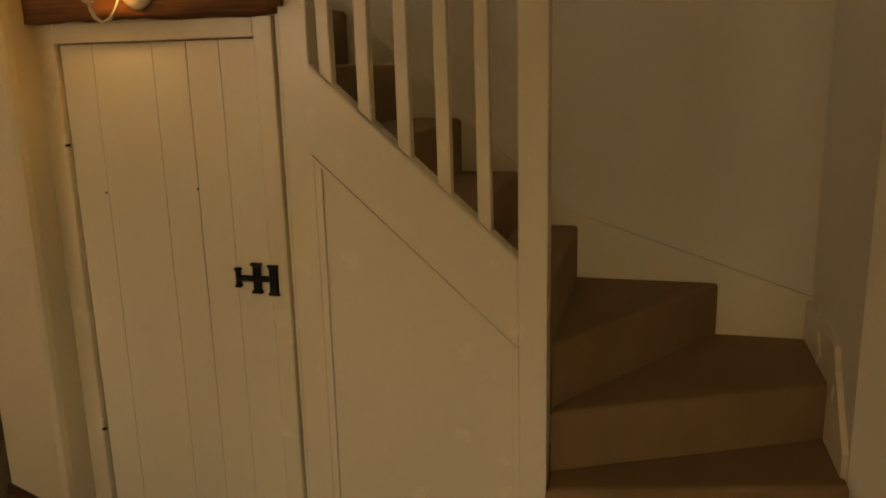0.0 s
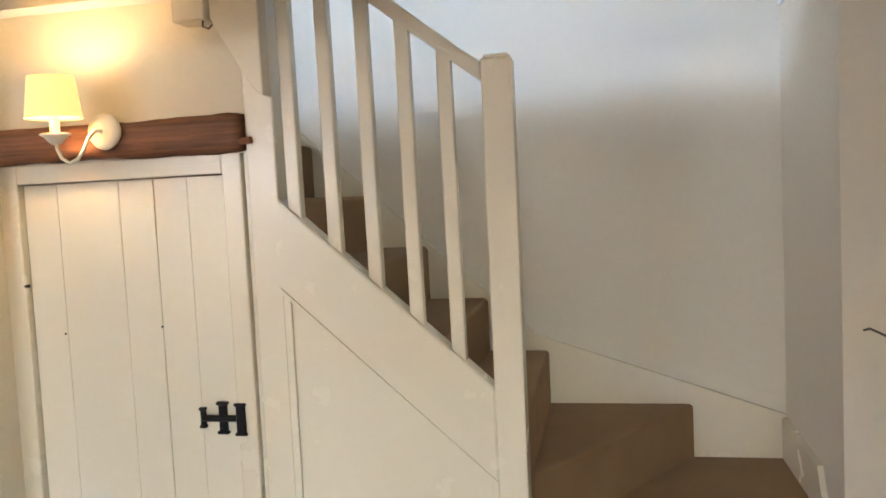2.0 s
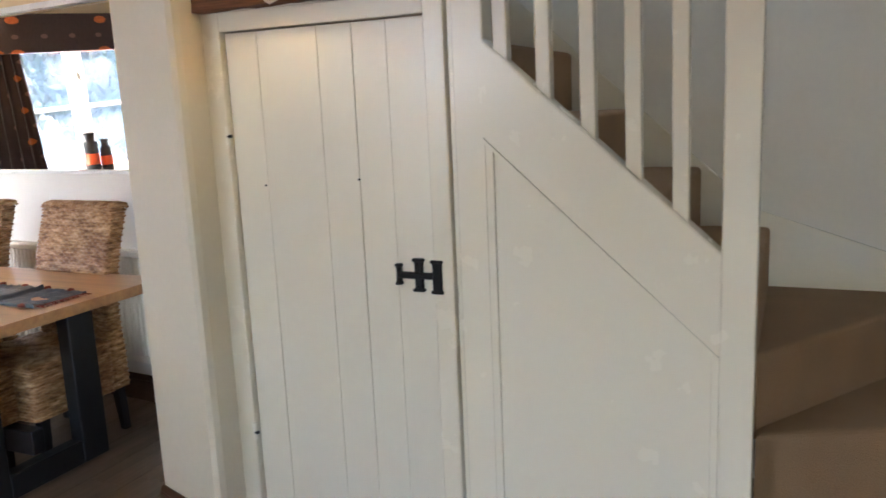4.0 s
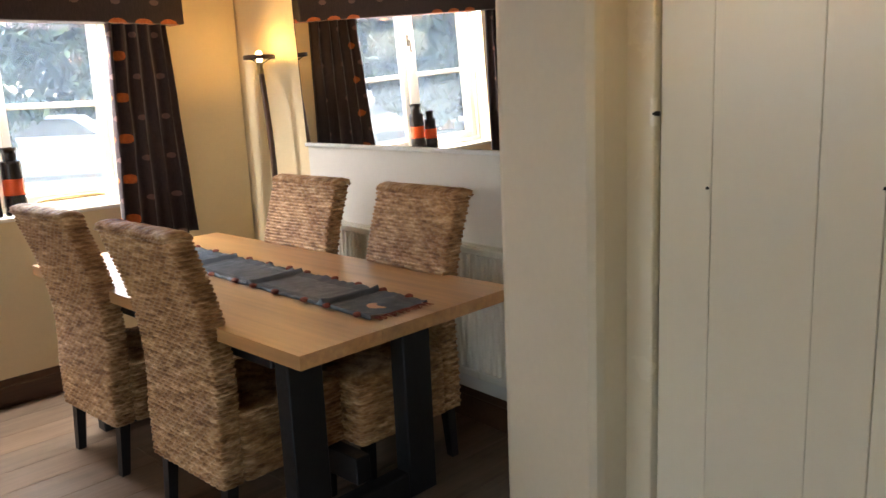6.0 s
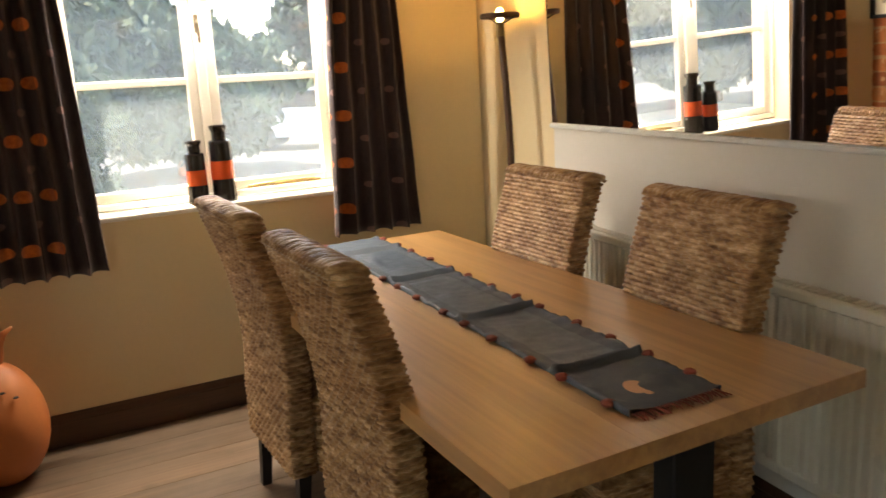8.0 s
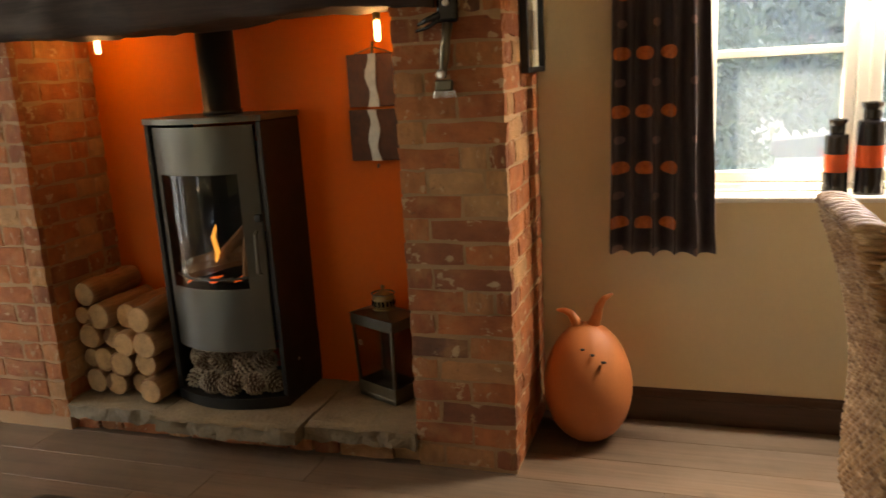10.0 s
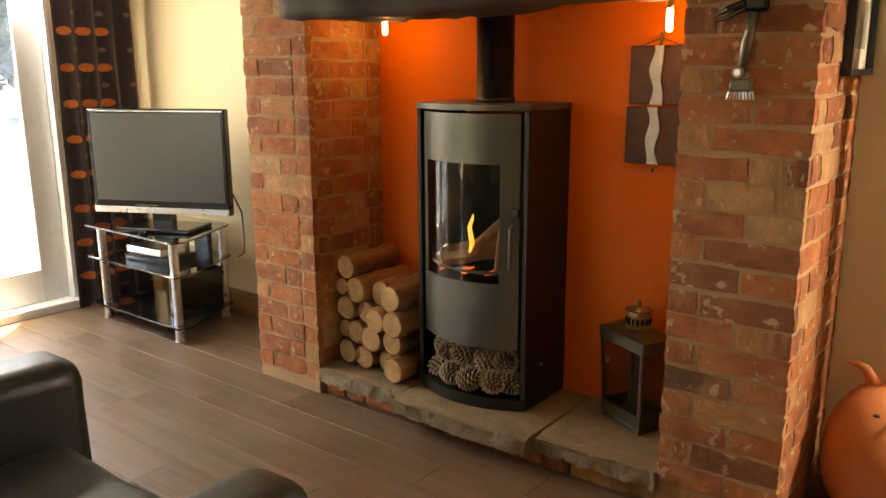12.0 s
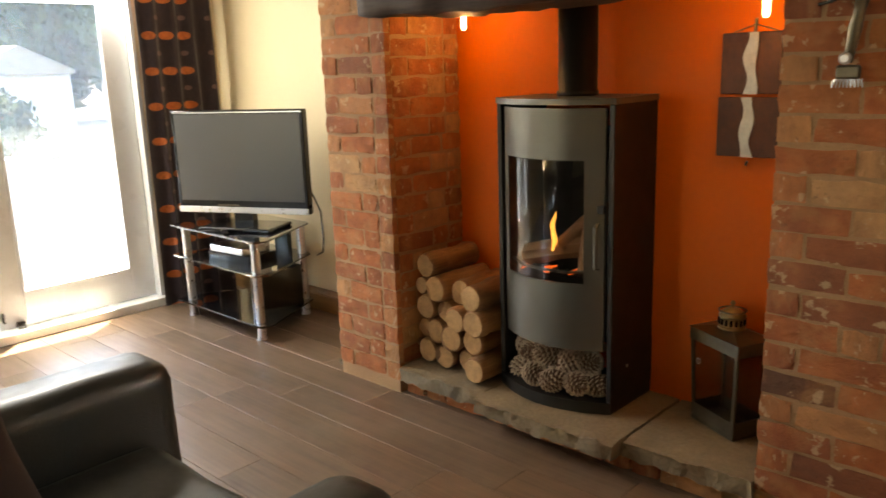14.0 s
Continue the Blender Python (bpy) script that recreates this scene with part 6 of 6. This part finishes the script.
# parked car on the drive
car = thing("car", "white car parked on the drive beyond the shrub", "car", at=(-19.0, 7.2, -0.21), turn=60)
side = [(-2.0, 0.30), (2.0, 0.30), (2.05, 0.62), (1.9, 0.82), (1.1, 0.92), (0.5, 1.38), (-0.9, 1.42), (-1.6, 0.98), (-2.0, 0.90), (-2.08, 0.55)]
part("body", px(side, -0.82, 0.82, "y"), M_CARPAINT, car)
part("side_window", px([(0.95, 0.95), (0.45, 1.32), (-0.85, 1.36), (-1.35, 0.98)], -0.828, 0.828, "y"), M_BLACKGLASS, car)
for x in (-1.3, 1.3):
    for y in (-0.80, 0.80):
        w = lz([(0, -0.09), (0.20, -0.09), (0.31, -0.08), (0.32, 0), (0.31, 0.08), (0.20, 0.09), (0, 0.09)], 20)
        part("wheel", w, M_BLACKPLASTIC, car).matrix_basis = pose(x, y, 0.32, 90, 0, 0)

# pale garden shed, stone trough and tall pot seen through the patio doors
shed = thing("garden_shed", "pale painted weatherboard garden shed", "shed", at=(-6.9, -17.5, -0.22), turn=15)
part("wall", bx(-1.2, 1.2, -1, 1, 0, 1.75), M_SHED, shed)
for i in range(11):
    part("board", bx(-1.21, 1.21, 1.001, 1.02, 0.02 + i * 0.155, 0.165 + i * 0.155, 0.004, 1), M_SHED, shed)
part("roof", px([(-1.25, 1.72), (1.25, 1.72), (1.25, 1.80), (0, 2.3), (-1.25, 1.80)], -1.15, 1.15, "y"), M_STONE, shed)
solid("stone_trough", rough(cut_box(bmesh.new(), -0.5, 0.5, -0.25, 0.25, 0, 0.4, 0.1), 0.02, 6, 2), M_STONE, "weathered stone trough on the gravel", "trough", at=(-5.75, -13.2, -0.22))
pt_ = thing("garden_pot", "tall buff terracotta chimney pot outside the patio door", "pot", at=(-3.72, -5.15, -0.06))
part("body", lz([(0, 0), (0.17, 0), (0.175, 0.04), (0.16, 0.08), (0.145, 0.62), (0.15, 0.66), (0.18, 0.68), (0.18, 0.74), (0.14, 0.78), (0.135, 0.90), (0.17, 0.92), (0.17, 0.96), (0.12, 0.96), (0.12, 0.7), (0, 0.7)], 32), M_BUFF, pt_, smooth=False)

# ---- bricks, one by one ----
def brick_mesh(seed):
    """A unit brick face, 1 wide and 1 high, with uneven rounded arrises, backed by a depth of 1."""
    rng = random.Random(seed)
    bm = bmesh.new()
    us, vs = (0.0, 0.33, 0.67, 1.0), (0.0, 0.5, 1.0)
    front = [[bm.verts.new((u + rng.uniform(-0.020, 0.020), 0.08 + rng.uniform(-0.06, 0.06) - (0.12 if u in (0, 1) and v in (0, 1) else 0.0), v + rng.uniform(-0.065, 0.065))) for v in vs] for u in us]
    for i in range(3):
        for j in range(2):
            bm.faces.new((front[i][j], front[i + 1][j], front[i + 1][j + 1], front[i][j + 1]))
    rim = [front[i][0] for i in range(4)] + [front[3][1]] + [front[i][2] for i in (3, 2, 1, 0)] + [front[0][1]]
    back = [bm.verts.new((v.co.x, -1.0, v.co.z)) for v in rim]
    n = len(rim)
    for i in range(n):
        bm.faces.new((rim[i], back[i], back[(i + 1) % n], rim[(i + 1) % n]))
    return finish("brick", bm, M_BRICK)


BRICKS = [brick_mesh(s) for s in range(10)]
JOINT = 0.013


def brick_face(parent, start, way, out, width, z1, seed, first=0, z0=0.0, slope=0.0):
    """Lay courses of bricks on a face that begins at start and runs along way, with out as its outward way."""
    rng = random.Random(seed)
    way, out = Vector(way), Vector(out)
    k = 0
    z = z0
    while z < z1:
        u = 0.0
        long_ = (k + first) % 2 == 0
        while u < width - 0.02:
            ln = 0.222 if long_ else 0.104
            if rng.random() < 0.15:
                ln *= rng.uniform(0.85, 1.1)
            if u + ln > width - 0.05:
                ln = width - u
            ob = new("brick", rng.choice(BRICKS))
            ob.parent = parent
            w, h = ln - (JOINT if u + ln < width - 0.001 else 0), COURSE - JOINT
            flip = rng.random() < 0.5
            m = Matrix.Identity(4)
            a = way * (-w if flip else w)
            p = Vector(start) + way * (u + (w if flip else 0)) + out * (rng.uniform(-0.002, 0.002))
            cols = (a, out * 0.030, Vector((0, 0, h + rng.uniform(-0.004, 0.003))))
            for c, v in enumerate(cols):
                for r in range(3):
                    m[r][c] = v[r]
            for r in range(3):
                m[r][3] = p[r] if r < 2 else z + JOINT * 0.5 + rng.uniform(-0.003, 0.003)
            m = m @ Matrix.Rotation(rng.uniform(-0.010, 0.010), 4, "Y")
            ob.matrix_basis = m
            u += ln
            long_ = not long_
        z += COURSE
        k += 1


brick_face(core_r, (FR_, RA, 0), (0, 1, 0), (1, 0, 0), RB - RA, 2.1, 1, 1, 0.01)
brick_face(core_r, (FR_ - 0.034, RB, 0), (-1, 0, 0), (0, 1, 0), FR_ - 0.034 - WX, 2.1, 2, 0, 0.01)
brick_face(core_l, (FL, LA, 0), (0, 1, 0), (1, 0, 0), LB - LA, 2.1, 3, 1, 0.058)
brick_face(core_l, (FL - 0.034, LB, 0), (-1, 0, 0), (0, 1, 0), FL - 0.034 - BK, 1.95, 4, 0, 0.131)
brick_face(core_r, (FR_ - 0.034, RA, 0), (-1, 0, 0), (0, -1, 0), FR_ - 0.034 - BK, 1.95, 5, 0, 0.131)
brick_face(core_l, (FL - 0.034, LA, 0), (-1, 0, 0), (0, -1, 0), FL - 0.034 - WX, 2.1, 6, 1, 0.01)
random.seed(17)
y = LB + 0.01
while y < RA - 0.1:
    ob = new("brick", random.choice(BRICKS))
    ob.parent = hearth
    w = random.choice((0.10, 0.104, 0.215))
    m = Matrix.Identity(4)
    for c, v in enumerate((Vector((0, w, 0)), Vector((0.03, 0, 0)), Vector((0, 0, 0.058)))):
        for r in range(3):
            m[r][c] = v[r]
    m.translation = (-3.425 + random.uniform(-0.006, 0.006), y, 0.002)
    ob.matrix_basis = m
    y += w + 0.012

# ---- floor planks, one by one ----
def plank_mesh(length, width):
    bm = bx(0, width - 0.0018, 0, length - 0.0018, -0.010, 0.0, 0.0008, 1)
    return finish("plank", bm, M_PLANK)


fl_ob = bpy.data.objects["floor"]
PW, PL = 0.192, 1.26
full = plank_mesh(PL, PW)
random.seed(33)
x = WX + 0.002
row = 0
while x < EX - 0.02:
    w = min(PW, EX - x)
    y = SY + 0.06 - random.uniform(0.15, 1.1)
    while y < 2.76:
        y0, y1 = max(y, SY + 0.052 if PX0 - 0.2 < x < PX1 else SY + 0.002), min(y + PL, 2.775)
        if y1 - y0 > 0.02:
            whole = abs(y1 - y0 - PL) < 1e-4 and abs(w - PW) < 1e-4
            ob = new("plank", full if whole else plank_mesh(y1 - y0, w))
            ob.parent = fl_ob
            ob.location = (x, y0, 0)
        y += PL
    x += PW
    row += 1
